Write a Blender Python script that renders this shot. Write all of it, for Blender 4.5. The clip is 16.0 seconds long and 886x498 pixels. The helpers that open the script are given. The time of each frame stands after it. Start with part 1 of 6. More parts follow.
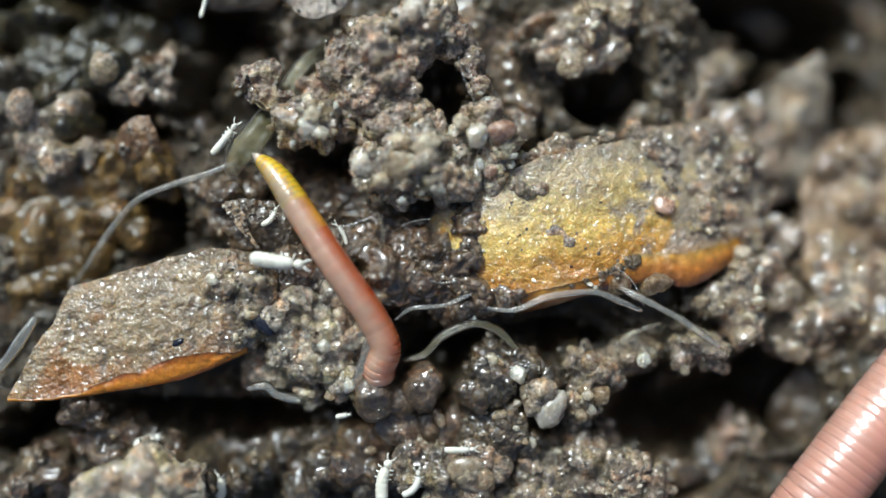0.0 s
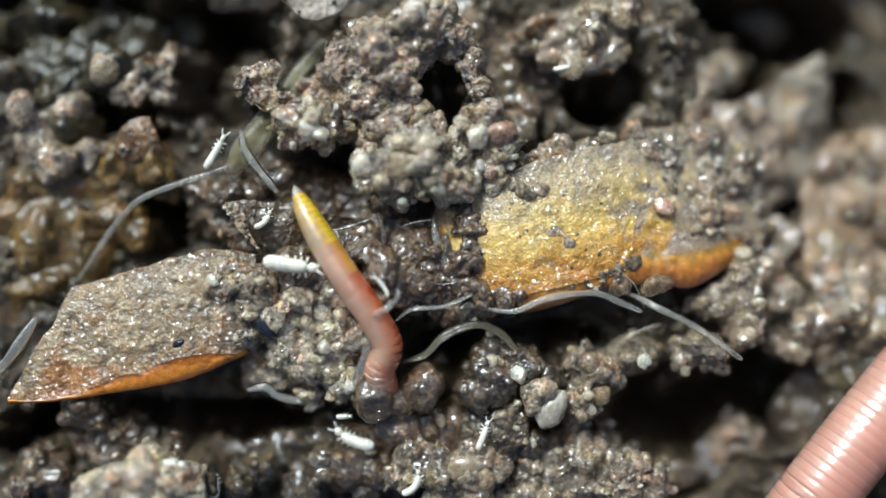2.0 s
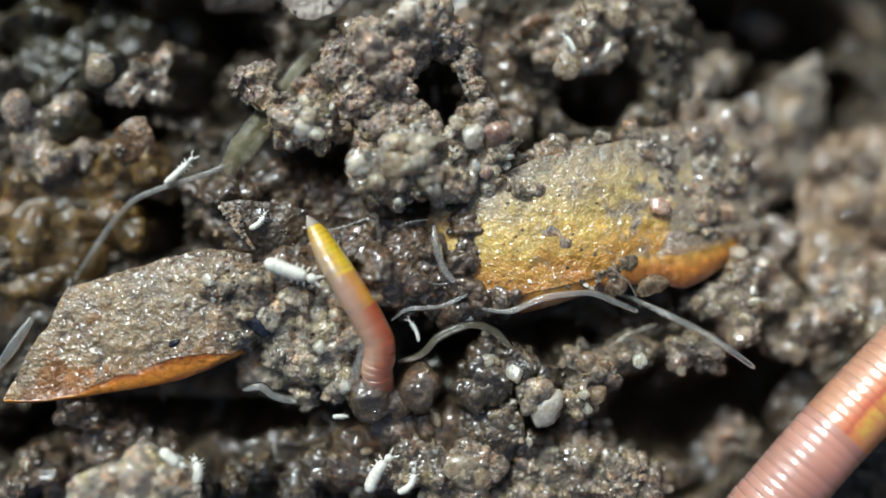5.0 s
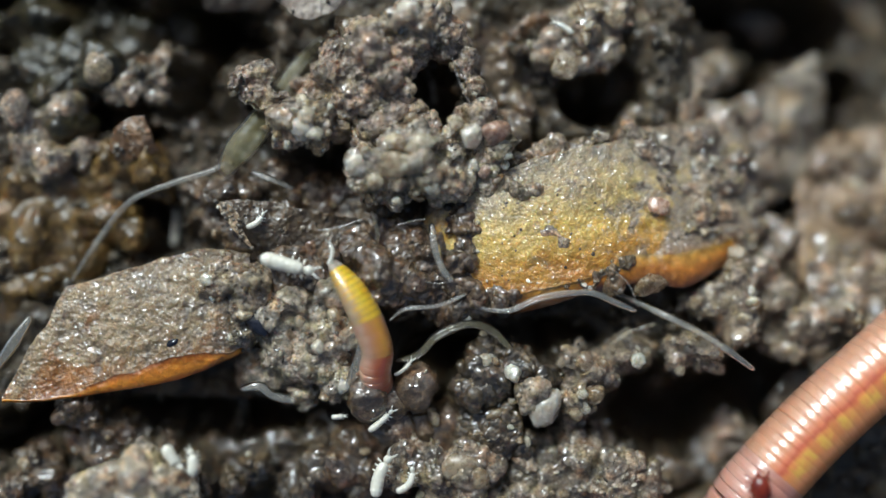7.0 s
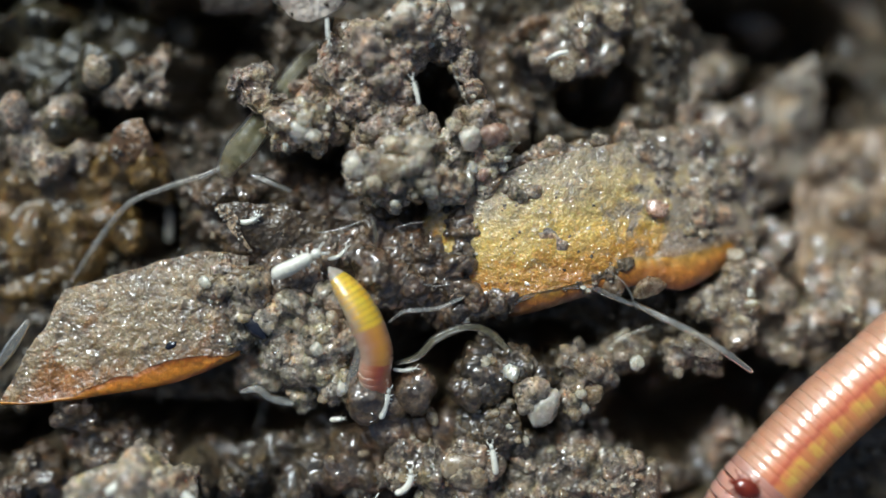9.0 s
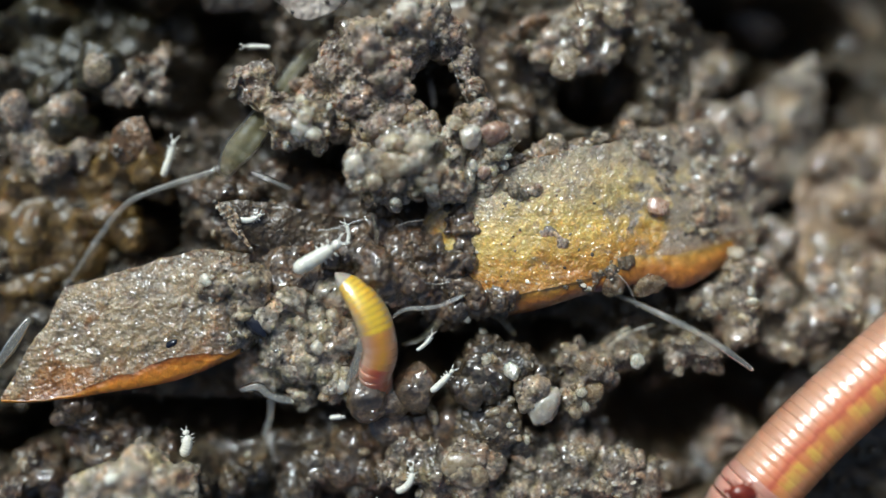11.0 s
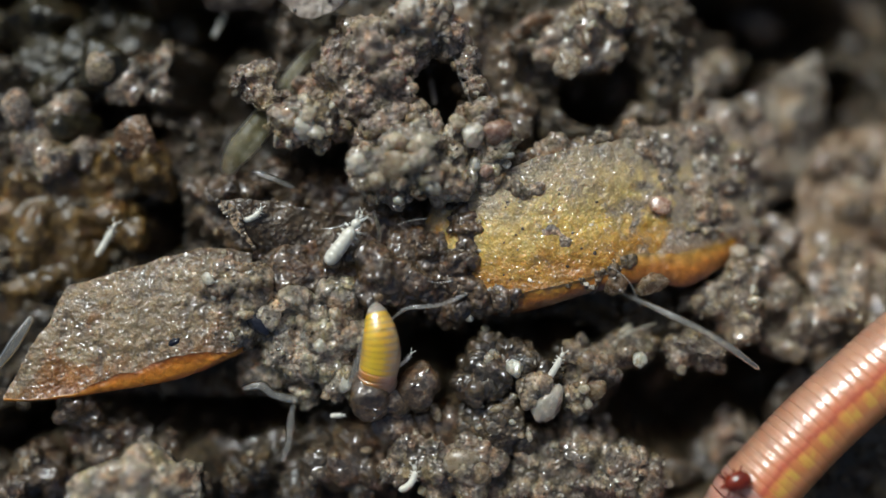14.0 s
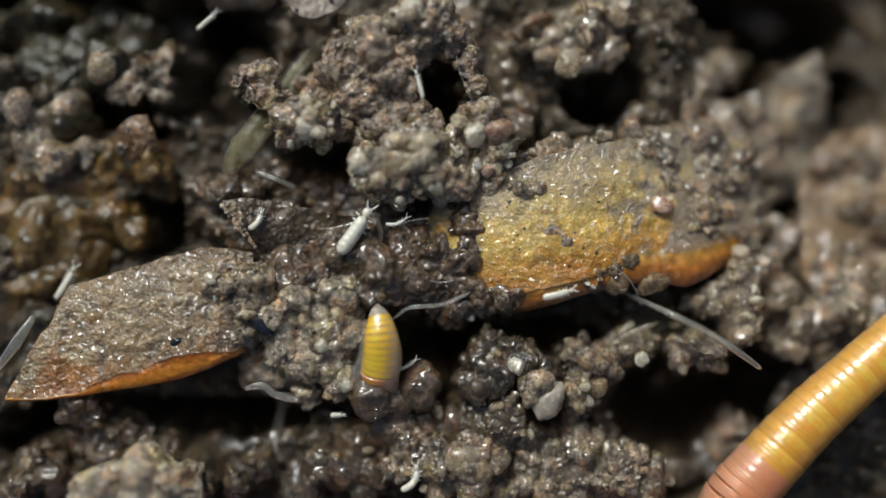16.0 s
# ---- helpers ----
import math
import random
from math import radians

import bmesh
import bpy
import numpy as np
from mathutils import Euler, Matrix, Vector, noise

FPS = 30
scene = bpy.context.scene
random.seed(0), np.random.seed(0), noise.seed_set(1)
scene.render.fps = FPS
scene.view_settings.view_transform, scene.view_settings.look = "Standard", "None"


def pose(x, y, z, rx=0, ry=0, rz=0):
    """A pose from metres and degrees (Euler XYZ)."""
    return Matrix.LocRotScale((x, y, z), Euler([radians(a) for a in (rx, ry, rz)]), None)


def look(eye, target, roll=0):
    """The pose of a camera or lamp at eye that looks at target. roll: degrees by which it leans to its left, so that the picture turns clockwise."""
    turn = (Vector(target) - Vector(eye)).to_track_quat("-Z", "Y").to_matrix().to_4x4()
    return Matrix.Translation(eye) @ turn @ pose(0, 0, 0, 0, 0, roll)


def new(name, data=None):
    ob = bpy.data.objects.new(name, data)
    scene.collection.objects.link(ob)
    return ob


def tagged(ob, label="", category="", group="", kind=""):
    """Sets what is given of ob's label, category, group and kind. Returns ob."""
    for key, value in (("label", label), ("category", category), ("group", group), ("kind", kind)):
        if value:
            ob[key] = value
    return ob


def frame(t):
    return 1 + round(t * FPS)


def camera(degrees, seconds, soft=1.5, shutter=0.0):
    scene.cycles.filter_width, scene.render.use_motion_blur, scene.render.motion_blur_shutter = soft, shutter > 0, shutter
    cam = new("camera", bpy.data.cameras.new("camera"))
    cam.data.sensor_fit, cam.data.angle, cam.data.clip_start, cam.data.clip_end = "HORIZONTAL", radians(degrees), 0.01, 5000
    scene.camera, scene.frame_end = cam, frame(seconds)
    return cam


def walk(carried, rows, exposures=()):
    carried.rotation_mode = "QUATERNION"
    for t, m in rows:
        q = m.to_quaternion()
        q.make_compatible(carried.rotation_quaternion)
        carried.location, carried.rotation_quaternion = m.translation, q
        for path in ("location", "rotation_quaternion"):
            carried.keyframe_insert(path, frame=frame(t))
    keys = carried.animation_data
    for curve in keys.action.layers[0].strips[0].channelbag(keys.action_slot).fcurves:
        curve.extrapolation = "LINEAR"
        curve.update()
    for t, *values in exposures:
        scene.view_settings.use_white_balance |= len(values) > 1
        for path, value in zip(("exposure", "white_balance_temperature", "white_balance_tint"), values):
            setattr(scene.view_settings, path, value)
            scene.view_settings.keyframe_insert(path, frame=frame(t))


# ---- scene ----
# A finger-sized patch of wet soil seen from above. Plan units (u to the east, v to the south) are 0.016 mm;
# heights are millimetres over the top of the rotting peel.
D = 36.0            # mm from the camera to height 0
UNIT = 0.016        # mm in one plan unit

cam = camera(38.42, 16.0)
cam.data.dof.use_dof = True
cam.data.dof.focus_distance = 0.0360
cam.data.dof.aperture_fstop = 11.5

# (seconds, drift east, drift south) of the support under the hand-held lens, in plan units
DRIFT = [(0, 10, -1), (0.5, 10, -1), (1, 11, -3), (1.5, 11, -2), (2, 10.5, 1), (2.5, 9, -1), (3, 7.5, -1.5), (3.5, 7, 0),
         (4, 5, 3.5), (4.6, 3.8, 2), (5.6, 1.5, -0.5), (6.5, 0, -1), (7, 0, 0), (7.5, -1, 2), (8, -2, 3), (8.5, -2, 3),
         (9, -2.5, 4.5), (10, -2.2, 3), (11, -1.5, 1), (11.5, -1, 0), (12, -0.5, -3.5), (12.5, 1, -0.5), (13, 2, 1.5),
         (13.5, 2.5, 1), (14, 3, -1.5), (14.5, 4, -2), (15, 2, 4), (15.5, 3, 2), (16, 6, -2)]
EXPO = [(0, -0.28, 5435, -2.4), (1.5, -0.18, 5435, -2.4), (3, -0.37, 5435, -2.4), (4, -0.44, 5435, -2.4), (5.5, -0.36, 5435, -2.4), (6.5, -0.36, 5435, -2.4), (7, -0.58, 5435, -2.4),
        (9, -0.56, 5435, -2.4), (11.5, -0.51, 5435, -2.4), (12.5, -0.48, 5435, -2.4), (13.5, -0.58, 5525, -1.2), (14, -0.93, 5690, 0), (14.5, -0.96, 5670, 0), (15, -0.81, 5720, 1), (16, -0.94, 5920, 1)]
walk(cam, [(t, pose(-a * UNIT / 1000, b * UNIT / 1000, D / 1000)) for t, a, b in DRIFT], EXPO)

world = bpy.data.worlds.new("sky")
scene.world = world
world.use_nodes = True
wn = world.node_tree.nodes
sky = wn.new("ShaderNodeTexSky")
sky.sky_type, sky.sun_disc = "NISHITA", False
sky.air_density, sky.dust_density, sky.ozone_density = 0.6, 6.0, 0.3
sky.sun_elevation, sky.sun_rotation = radians(42), radians(-25)
wn["Background"].inputs["Strength"].default_value = 0.128
world.node_tree.links.new(sky.outputs["Color"], wn["Background"].inputs["Color"])

sun = new("sun", bpy.data.lights.new("sun", "SUN"))
sun.data.energy, sun.data.angle, sun.data.color = 3.9, radians(14), (1.0, 0.97, 0.92)
SUN_FROM = Vector((-0.32, 0.67, 0.67))
sun.matrix_world = look(SUN_FROM, (0, 0, 0))


# ---- materials ----
def mat(name, jitter=1.0):
    m = bpy.data.materials.new(name)
    m.use_nodes = True
    nt = m.node_tree
    bsdf = nt.nodes["Principled BSDF"]
    tc = nt.nodes.new("ShaderNodeTexCoord")
    mp = nt.nodes.new("ShaderNodeMapping")
    mp.inputs["Scale"].default_value = (1000, 1000, 1000)
    info = nt.nodes.new("ShaderNodeObjectInfo")
    nt.links.new(tc.outputs["Object"], mp.inputs["Vector"])
    off = nt.nodes.new("ShaderNodeVectorMath")
    off.operation = "MULTIPLY_ADD"
    nt.links.new(info.outputs["Random"], off.inputs[0])
    off.inputs[1].default_value = (37 * jitter, 17 * jitter, 29 * jitter)
    nt.links.new(mp.outputs["Vector"], off.inputs[2])
    return m, nt, bsdf, off.outputs[0], info


def tex(nt, kind, vec, scale, detail=4.0, rough=0.55, dist=0.0):
    n = nt.nodes.new("ShaderNodeTexNoise" if kind == "noise" else "ShaderNodeTexVoronoi")
    n.inputs["Scale"].default_value = scale
    if kind == "noise":
        n.inputs["Detail"].default_value, n.inputs["Roughness"].default_value = detail, rough
        n.inputs["Distortion"].default_value = dist
    nt.links.new(vec, n.inputs["Vector"])
    return n


def ramp(nt, fac, stops):
    r = nt.nodes.new("ShaderNodeValToRGB")
    el = r.color_ramp.elements
    while len(el) < len(stops):
        el.new(0.5)
    for e, (p, c) in zip(el, stops):
        e.position, e.color = p, (*c, 1) if len(c) == 3 else c
    nt.links.new(fac, r.inputs["Fac"])
    return r.outputs["Color"]


def g3(v):
    return (v, v, v)


def mixc(nt, fac, a, b, mode="MIX"):
    n = nt.nodes.new("ShaderNodeMix")
    n.data_type, n.blend_type = "RGBA", mode
    for sock, val in ((n.inputs[0], fac), (n.inputs[6], a), (n.inputs[7], b)):
        if isinstance(val, (int, float)):
            sock.default_value = val
        elif isinstance(val, tuple):
            sock.default_value = (*val, 1)
        else:
            nt.links.new(val, sock)
    return n.outputs[2]


def bump(nt, bsdf, *layers, film=None):
    """Relief of the surface, and of the water film over it."""
    prev = None
    for height, strength, dist in layers:
        b = nt.nodes.new("ShaderNodeBump")
        b.inputs["Strength"].default_value, b.inputs["Distance"].default_value = strength, dist / 1000
        nt.links.new(height, b.inputs["Height"])
        if prev:
            nt.links.new(prev, b.inputs["Normal"])
        prev = b.outputs["Normal"]
    nt.links.new(prev, bsdf.inputs["Normal"])
    if film:
        b = nt.nodes.new("ShaderNodeBump")
        b.inputs["Strength"].default_value, b.inputs["Distance"].default_value = film[1], film[2] / 1000
        nt.links.new(film[0], b.inputs["Height"])
        nt.links.new(b.outputs["Normal"], bsdf.inputs["Coat Normal"])


def soil_mat(name, dark, mid, pale, fleck, wet=0.9, ripple=5.0, relief=1.0, slick=0.1):
    m, nt, bs, v, info = mat(name)
    big = tex(nt, "noise", v, 0.9, 3, 0.6)
    patch = tex(nt, "noise", v, 2.2, 4, 0.6, 0.6)
    fine = tex(nt, "noise", v, 9.0, 6, 0.7)
    cells = tex(nt, "vor", v, 11.0)
    base = ramp(nt, fine.outputs["Fac"], [(0.28, dark), (0.48, mid), (0.7, pale)])
    tint = ramp(nt, big.outputs["Fac"], [(0.3, (0.6, 0.57, 0.55)), (0.5, (1, 1, 1)), (0.72, (1.3, 1.22, 1.1))])
    c = mixc(nt, 1.0, base, tint, "MULTIPLY")
    c = mixc(nt, 1.0, c, ramp(nt, patch.outputs["Fac"], [(0.34, g3(0.42)), (0.5, g3(0.95)), (0.66, (1.6, 1.52, 1.4))]), "MULTIPLY")
    hue = tex(nt, "noise", v, 1.5, 2, 0.5)
    c = mixc(nt, 1.0, c, ramp(nt, hue.outputs["Fac"], [(0.34, (0.91, 0.91, 0.69)), (0.44, (0.97, 0.97, 0.92)), (0.56, (0.96, 0.97, 1.02)), (0.66, (1.14, 0.94, 0.78))]), "MULTIPLY")
    spots = ramp(nt, cells.outputs["Color"], [(0.86, g3(0)), (0.92, g3(0.8))])
    c = mixc(nt, spots, c, fleck)
    nt.links.new(c, bs.inputs["Base Color"])
    rough = ramp(nt, patch.outputs["Fac"], [(0.35, g3(0.28)), (0.65, g3(0.6))])
    nt.links.new(rough, bs.inputs["Roughness"])
    film = ramp(nt, tex(nt, "noise", v, 1.3, 3, 0.6).outputs["Fac"], [(0.4, g3(wet)), (0.7, g3(wet * 0.5))])
    nt.links.new(film, bs.inputs["Coat Weight"])
    bs.inputs["Coat Roughness"].default_value = slick
    bs.inputs["Coat IOR"].default_value = 1.75
    bs.inputs["Subsurface Weight"].default_value = 0.3
    bs.inputs["Subsurface Radius"].default_value = (1, 0.65, 0.3)
    bs.inputs["Subsurface Scale"].default_value = 0.0004
    bump(nt, bs, (fine.outputs["Fac"], 0.6 * relief, 0.12), (cells.outputs["Distance"], 0.4 * relief, 0.05),
         film=(tex(nt, "noise", v, ripple * 0.68, 1.5, 0.5, 0.3).outputs["Fac"], 1.0, 0.4 / ripple))
    return m


M_SOIL = soil_mat("wet_soil", (0.026, 0.016, 0.008), (0.115, 0.077, 0.042), (0.27, 0.2, 0.126), (0.46, 0.37, 0.25), 1.0, 5.0, 1.4)
M_SOIL_PALE = soil_mat("pale_soil", (0.075, 0.054, 0.035), (0.275, 0.21, 0.145), (0.56, 0.465, 0.355), (0.74, 0.66, 0.54), 1.0, 5.0, 1.4)
# Half as bright as wet_soil: dark soil, and shade put into deep clumps' colour.
M_SOIL_DARK_SHADE = soil_mat("dark_shade_soil", (0.012, 0.008, 0.004), (0.055, 0.037, 0.019), (0.14, 0.1, 0.056), (0.28, 0.21, 0.13), 1.0)
# Colour holds the shade of the gaps, raised a little for lens haze.
M_GROUND = soil_mat("shade_dark_ground", (0.02, 0.015, 0.008), (0.062, 0.046, 0.026), (0.13, 0.098, 0.058), (0.2, 0.155, 0.1), 0.35)
M_SOIL_AMBER = soil_mat("amber_soil", (0.024, 0.012, 0.002), (0.11, 0.062, 0.012), (0.21, 0.13, 0.032), (0.27, 0.19, 0.075), 0.45, 1.3, 0.2, 0.35)
# Olive soil, its colour darkened further for the shade in the north-west corner.
M_SOIL_OLIVE_SHADE = soil_mat("shaded_olive_soil", (0.006, 0.0045, 0.0012), (0.026, 0.02, 0.006), (0.066, 0.052, 0.018), (0.1, 0.08, 0.032), 0.25, 1.3, 0.2, 0.35)
M_SOIL_GREY = soil_mat("grey_soil", (0.06, 0.042, 0.027), (0.235, 0.178, 0.122), (0.51, 0.425, 0.32), (0.72, 0.64, 0.52), 0.9, 4.5, 1.6)
M_SOIL_RED = soil_mat("brown_soil", (0.085, 0.058, 0.04), (0.36, 0.27, 0.2), (0.66, 0.555, 0.45), (0.78, 0.68, 0.57), 0.7, 5.0, 1.8)
M_SOIL_BUFF = soil_mat("buff_soil", (0.11, 0.088, 0.062), (0.42, 0.345, 0.255), (0.68, 0.59, 0.47), (0.78, 0.7, 0.57), 0.7, 5.0, 1.8)
M_SOIL_SLIMY = soil_mat("slimy_soil", (0.02, 0.011, 0.006), (0.085, 0.052, 0.027), (0.19, 0.132, 0.078), (0.28, 0.21, 0.135), 1.0, 2.6, 0.8)


def grain_mat(name, a, b, trans=0.0, rough=0.22, mixed=1.0):
    """Frosted quartz with a little mud left on it."""
    m, nt, bs, v, info = mat(name)
    n = tex(nt, "noise", v, 6.0, 5, 0.65)
    c = ramp(nt, n.outputs["Fac"], [(0.35, a), (0.65, b)])
    hue = ramp(nt, info.outputs["Random"], [(0.0, (0.5, 0.4, 0.29)), (0.35, (0.82, 0.74, 0.62)), (0.6, (1.0, 0.98, 0.92)), (1.0, (0.95, 0.8, 0.62))])
    c = mixc(nt, mixed, c, hue, "MULTIPLY")
    mud = ramp(nt, tex(nt, "noise", v, 2.0, 4, 0.6, 0.4).outputs["Fac"], [(0.56, g3(0)), (0.7, g3(0.75))])
    nt.links.new(mixc(nt, mud, c, (0.2, 0.125, 0.085)), bs.inputs["Base Color"])
    nt.links.new(ramp(nt, n.outputs["Fac"], [(0.4, g3(rough)), (0.6, g3(rough + 0.25))]), bs.inputs["Roughness"])
    bs.inputs["Subsurface Weight"].default_value = 0.7
    bs.inputs["Subsurface Radius"].default_value = (1, 0.8, 0.55)
    bs.inputs["Subsurface Scale"].default_value = 0.0005
    bs.inputs["Transmission Weight"].default_value = trans
    bs.inputs["Coat Weight"].default_value = 1.0
    bs.inputs["Coat Roughness"].default_value = 0.08
    bump(nt, bs, (n.outputs["Fac"], 0.3, 0.06))
    return m


def grit_mat(name, light):
    """Loose grit, each bit of its own colour."""
    m, nt, bs, v, info = mat(name)
    geo = nt.nodes.new("ShaderNodeNewGeometry")
    c = ramp(nt, geo.outputs["Random Per Island"], [(0.0, (0.02, 0.014, 0.008)), (0.4, (0.085, 0.062, 0.038)), (0.72, (0.2, 0.155, 0.105)), (0.88, (0.38, 0.32, 0.24)), (1.0, (0.58, 0.52, 0.41))])
    n = tex(nt, "noise", v, 14.0, 3)
    nt.links.new(mixc(nt, 1.0, c, ramp(nt, n.outputs["Fac"], [(0.3, g3(0.6 * light)), (0.7, g3(1.3 * light))]), "MULTIPLY"), bs.inputs["Base Color"])
    bs.inputs["Roughness"].default_value = 0.45
    bs.inputs["Coat Weight"].default_value = 1.0
    bs.inputs["Coat Roughness"].default_value = 0.1
    bump(nt, bs, (n.outputs["Fac"], 0.5, 0.04))
    return m


M_GRIT = grit_mat("grit", 1.0)
M_GRIT_PALE = grit_mat("pale_grit", 2.6)
M_GRAIN = grain_mat("sand_grain", (0.6, 0.54, 0.44), (0.85, 0.8, 0.7), 0.25, 0.14)
M_GRAIN.node_tree.nodes["Principled BSDF"].inputs["Alpha"].default_value = 0.85
M_QUARTZ = grain_mat("clear_quartz", (0.66, 0.59, 0.48), (0.8, 0.72, 0.61), 0.2, 0.06, 0.25)
M_QUARTZ.node_tree.nodes["Principled BSDF"].inputs["Alpha"].default_value = 0.88
M_GRAIN_RED = grain_mat("reddish_grain", (0.4, 0.23, 0.16), (0.74, 0.55, 0.45), 0.25, 0.12, 0.7)
M_GRAIN_MUD = grain_mat("muddy_grain", (0.34, 0.26, 0.165), (0.6, 0.5, 0.37), 0.25, 0.14)
M_GRAIN_MUD.node_tree.nodes["Principled BSDF"].inputs["Alpha"].default_value = 0.6


def flesh_mat(name, stops, rough=0.3, sss=0.4, scale=0.0006, bumpiness=0.6, freq=9.0, coat=0.7, mud=None, mud_at=(0.56, 0.68), sparkle=6.0, steep=0.6):
    """Rotting plant tissue; mud: a smear of soil over it."""
    m, nt, bs, v, info = mat(name)
    big = tex(nt, "noise", v, 0.55, 5, 0.62, 0.5)
    fine = tex(nt, "noise", v, freq, 3, 0.6)
    cells = tex(nt, "vor", v, freq * 1.1)
    c = ramp(nt, big.outputs["Fac"], stops)
    c = mixc(nt, 0.6, c, ramp(nt, fine.outputs["Fac"], [(0.3, g3(0.5)), (0.7, g3(1.3))]), "MULTIPLY")
    if mud:
        sm = tex(nt, "noise", v, 0.8, 6, 0.66, 0.8)
        c = mixc(nt, ramp(nt, sm.outputs["Fac"], [(mud_at[0], g3(0)), (mud_at[1], g3(0.9))]), c, mud)
    nt.links.new(c, bs.inputs["Base Color"])
    bs.inputs["Roughness"].default_value = rough
    bs.inputs["Subsurface Weight"].default_value = sss
    bs.inputs["Subsurface Radius"].default_value = (1, 0.55, 0.2)
    bs.inputs["Subsurface Scale"].default_value = scale
    bs.inputs["Coat Weight"].default_value = coat
    bs.inputs["Coat Roughness"].default_value = 0.12
    bump(nt, bs, (fine.outputs["Fac"], bumpiness, 0.12), (cells.outputs["Distance"], bumpiness, 0.07),
         film=(tex(nt, "noise", v, sparkle, 1.5, 0.5, 0.3).outputs["Fac"], 1.0, steep / sparkle))
    return m


def peel_mat(name, across, mud, muddy, sparkle, steep, coat, grain=10.0, blotch=0.32, bleed=None):
    """Rotting peel, coloured from its inner edge (0) over the flesh (to 1) down the rind (2); muddy: share of mud along its length."""
    m, nt, bs, v, info = mat(name, 0.0)
    at = [nt.nodes.new("ShaderNodeAttribute") for _ in range(2)]
    at[0].attribute_name, at[1].attribute_name = "across", "along"
    blot = tex(nt, "noise", v, 0.75, 5, 0.62, 0.6)
    spot_n = tex(nt, "noise", v, 2.4, 4, 0.6, 0.3)
    fine = tex(nt, "noise", v, grain, 3, 0.6)
    cells = tex(nt, "vor", v, grain * 0.9)

    def calc(op, x, y):
        n = nt.nodes.new("ShaderNodeMath")
        n.operation = op
        for sock, val in zip(n.inputs, (x, y)):
            if isinstance(val, (int, float)):
                sock.default_value = val
            else:
                nt.links.new(val, sock)
        return n.outputs[0]

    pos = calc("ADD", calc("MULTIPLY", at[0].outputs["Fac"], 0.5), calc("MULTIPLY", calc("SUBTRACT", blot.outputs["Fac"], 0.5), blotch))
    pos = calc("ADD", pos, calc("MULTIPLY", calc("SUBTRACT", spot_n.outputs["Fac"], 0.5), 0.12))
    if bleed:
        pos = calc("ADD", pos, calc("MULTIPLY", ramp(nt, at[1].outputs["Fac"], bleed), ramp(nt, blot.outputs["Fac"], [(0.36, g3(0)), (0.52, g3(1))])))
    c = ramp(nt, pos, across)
    c = mixc(nt, 1.0, c, ramp(nt, spot_n.outputs["Fac"], [(0.3, g3(0.62)), (0.5, g3(1.0)), (0.68, g3(1.2))]), "MULTIPLY")
    c = mixc(nt, 0.7, c, ramp(nt, fine.outputs["Fac"], [(0.3, g3(0.6)), (0.7, g3(1.3))]), "MULTIPLY")
    share = ramp(nt, at[1].outputs["Fac"], muddy)
    smear = tex(nt, "noise", v, 1.3, 6, 0.68, 0.7)
    amount = ramp(nt, calc("ADD", calc("SUBTRACT", smear.outputs["Fac"], 0.5), share), [(0.44, g3(0)), (0.6, g3(0.92))])
    amount = mixc(nt, 1.0, amount, ramp(nt, calc("MULTIPLY", at[0].outputs["Fac"], 0.5), [(0.46, g3(1)), (0.54, g3(0.12))]), "MULTIPLY")
    c = mixc(nt, amount, c, ramp(nt, fine.outputs["Fac"], [(0.35, tuple(0.5 * k for k in mud)), (0.65, mud)]))
    nt.links.new(c, bs.inputs["Base Color"])
    nt.links.new(ramp(nt, spot_n.outputs["Fac"], [(0.35, g3(0.3)), (0.65, g3(0.6))]), bs.inputs["Roughness"])
    bs.inputs["Subsurface Weight"].default_value = 0.35
    bs.inputs["Subsurface Radius"].default_value = (1, 0.55, 0.2)
    bs.inputs["Subsurface Scale"].default_value = 0.0005
    nt.links.new(ramp(nt, smear.outputs["Fac"], [(0.36, g3(coat * 0.55)), (0.52, g3(coat))]), bs.inputs["Coat Weight"])
    bs.inputs["Coat Roughness"].default_value = 0.1
    bs.inputs["Coat IOR"].default_value = 1.8
    bump(nt, bs, (fine.outputs["Fac"], 0.5, 0.1), (cells.outputs["Distance"], 0.4, 0.06), (spot_n.outputs["Fac"], 0.3, 0.1),
         film=(tex(nt, "noise", v, sparkle, 1.5, 0.5, 0.3).outputs["Fac"], 1.0, steep / sparkle))
    return m


M_PEEL_GREY = peel_mat("grey_peel", [(0.0, (0.22, 0.155, 0.085)), (0.15, (0.31, 0.222, 0.118)), (0.43, (0.3, 0.205, 0.1)), (0.5, (0.24, 0.125, 0.04)), (0.58, (0.28, 0.13, 0.032)),
                                     (0.75, (0.32, 0.13, 0.022)), (1.0, (0.26, 0.07, 0.007))], (0.18, 0.126, 0.072),
                       [(0.0, g3(0.45)), (0.25, g3(0.42)), (0.75, g3(0.46)), (1.0, g3(0.62))], 4.6, 0.95, 1.0, 11.0, 0.3,
                       [(0.04, g3(0.0)), (0.11, g3(0.3)), (0.3, g3(0.3)), (0.38, g3(0.04)), (0.8, g3(0.0)), (0.88, g3(0.14)), (1.0, g3(0.1))])
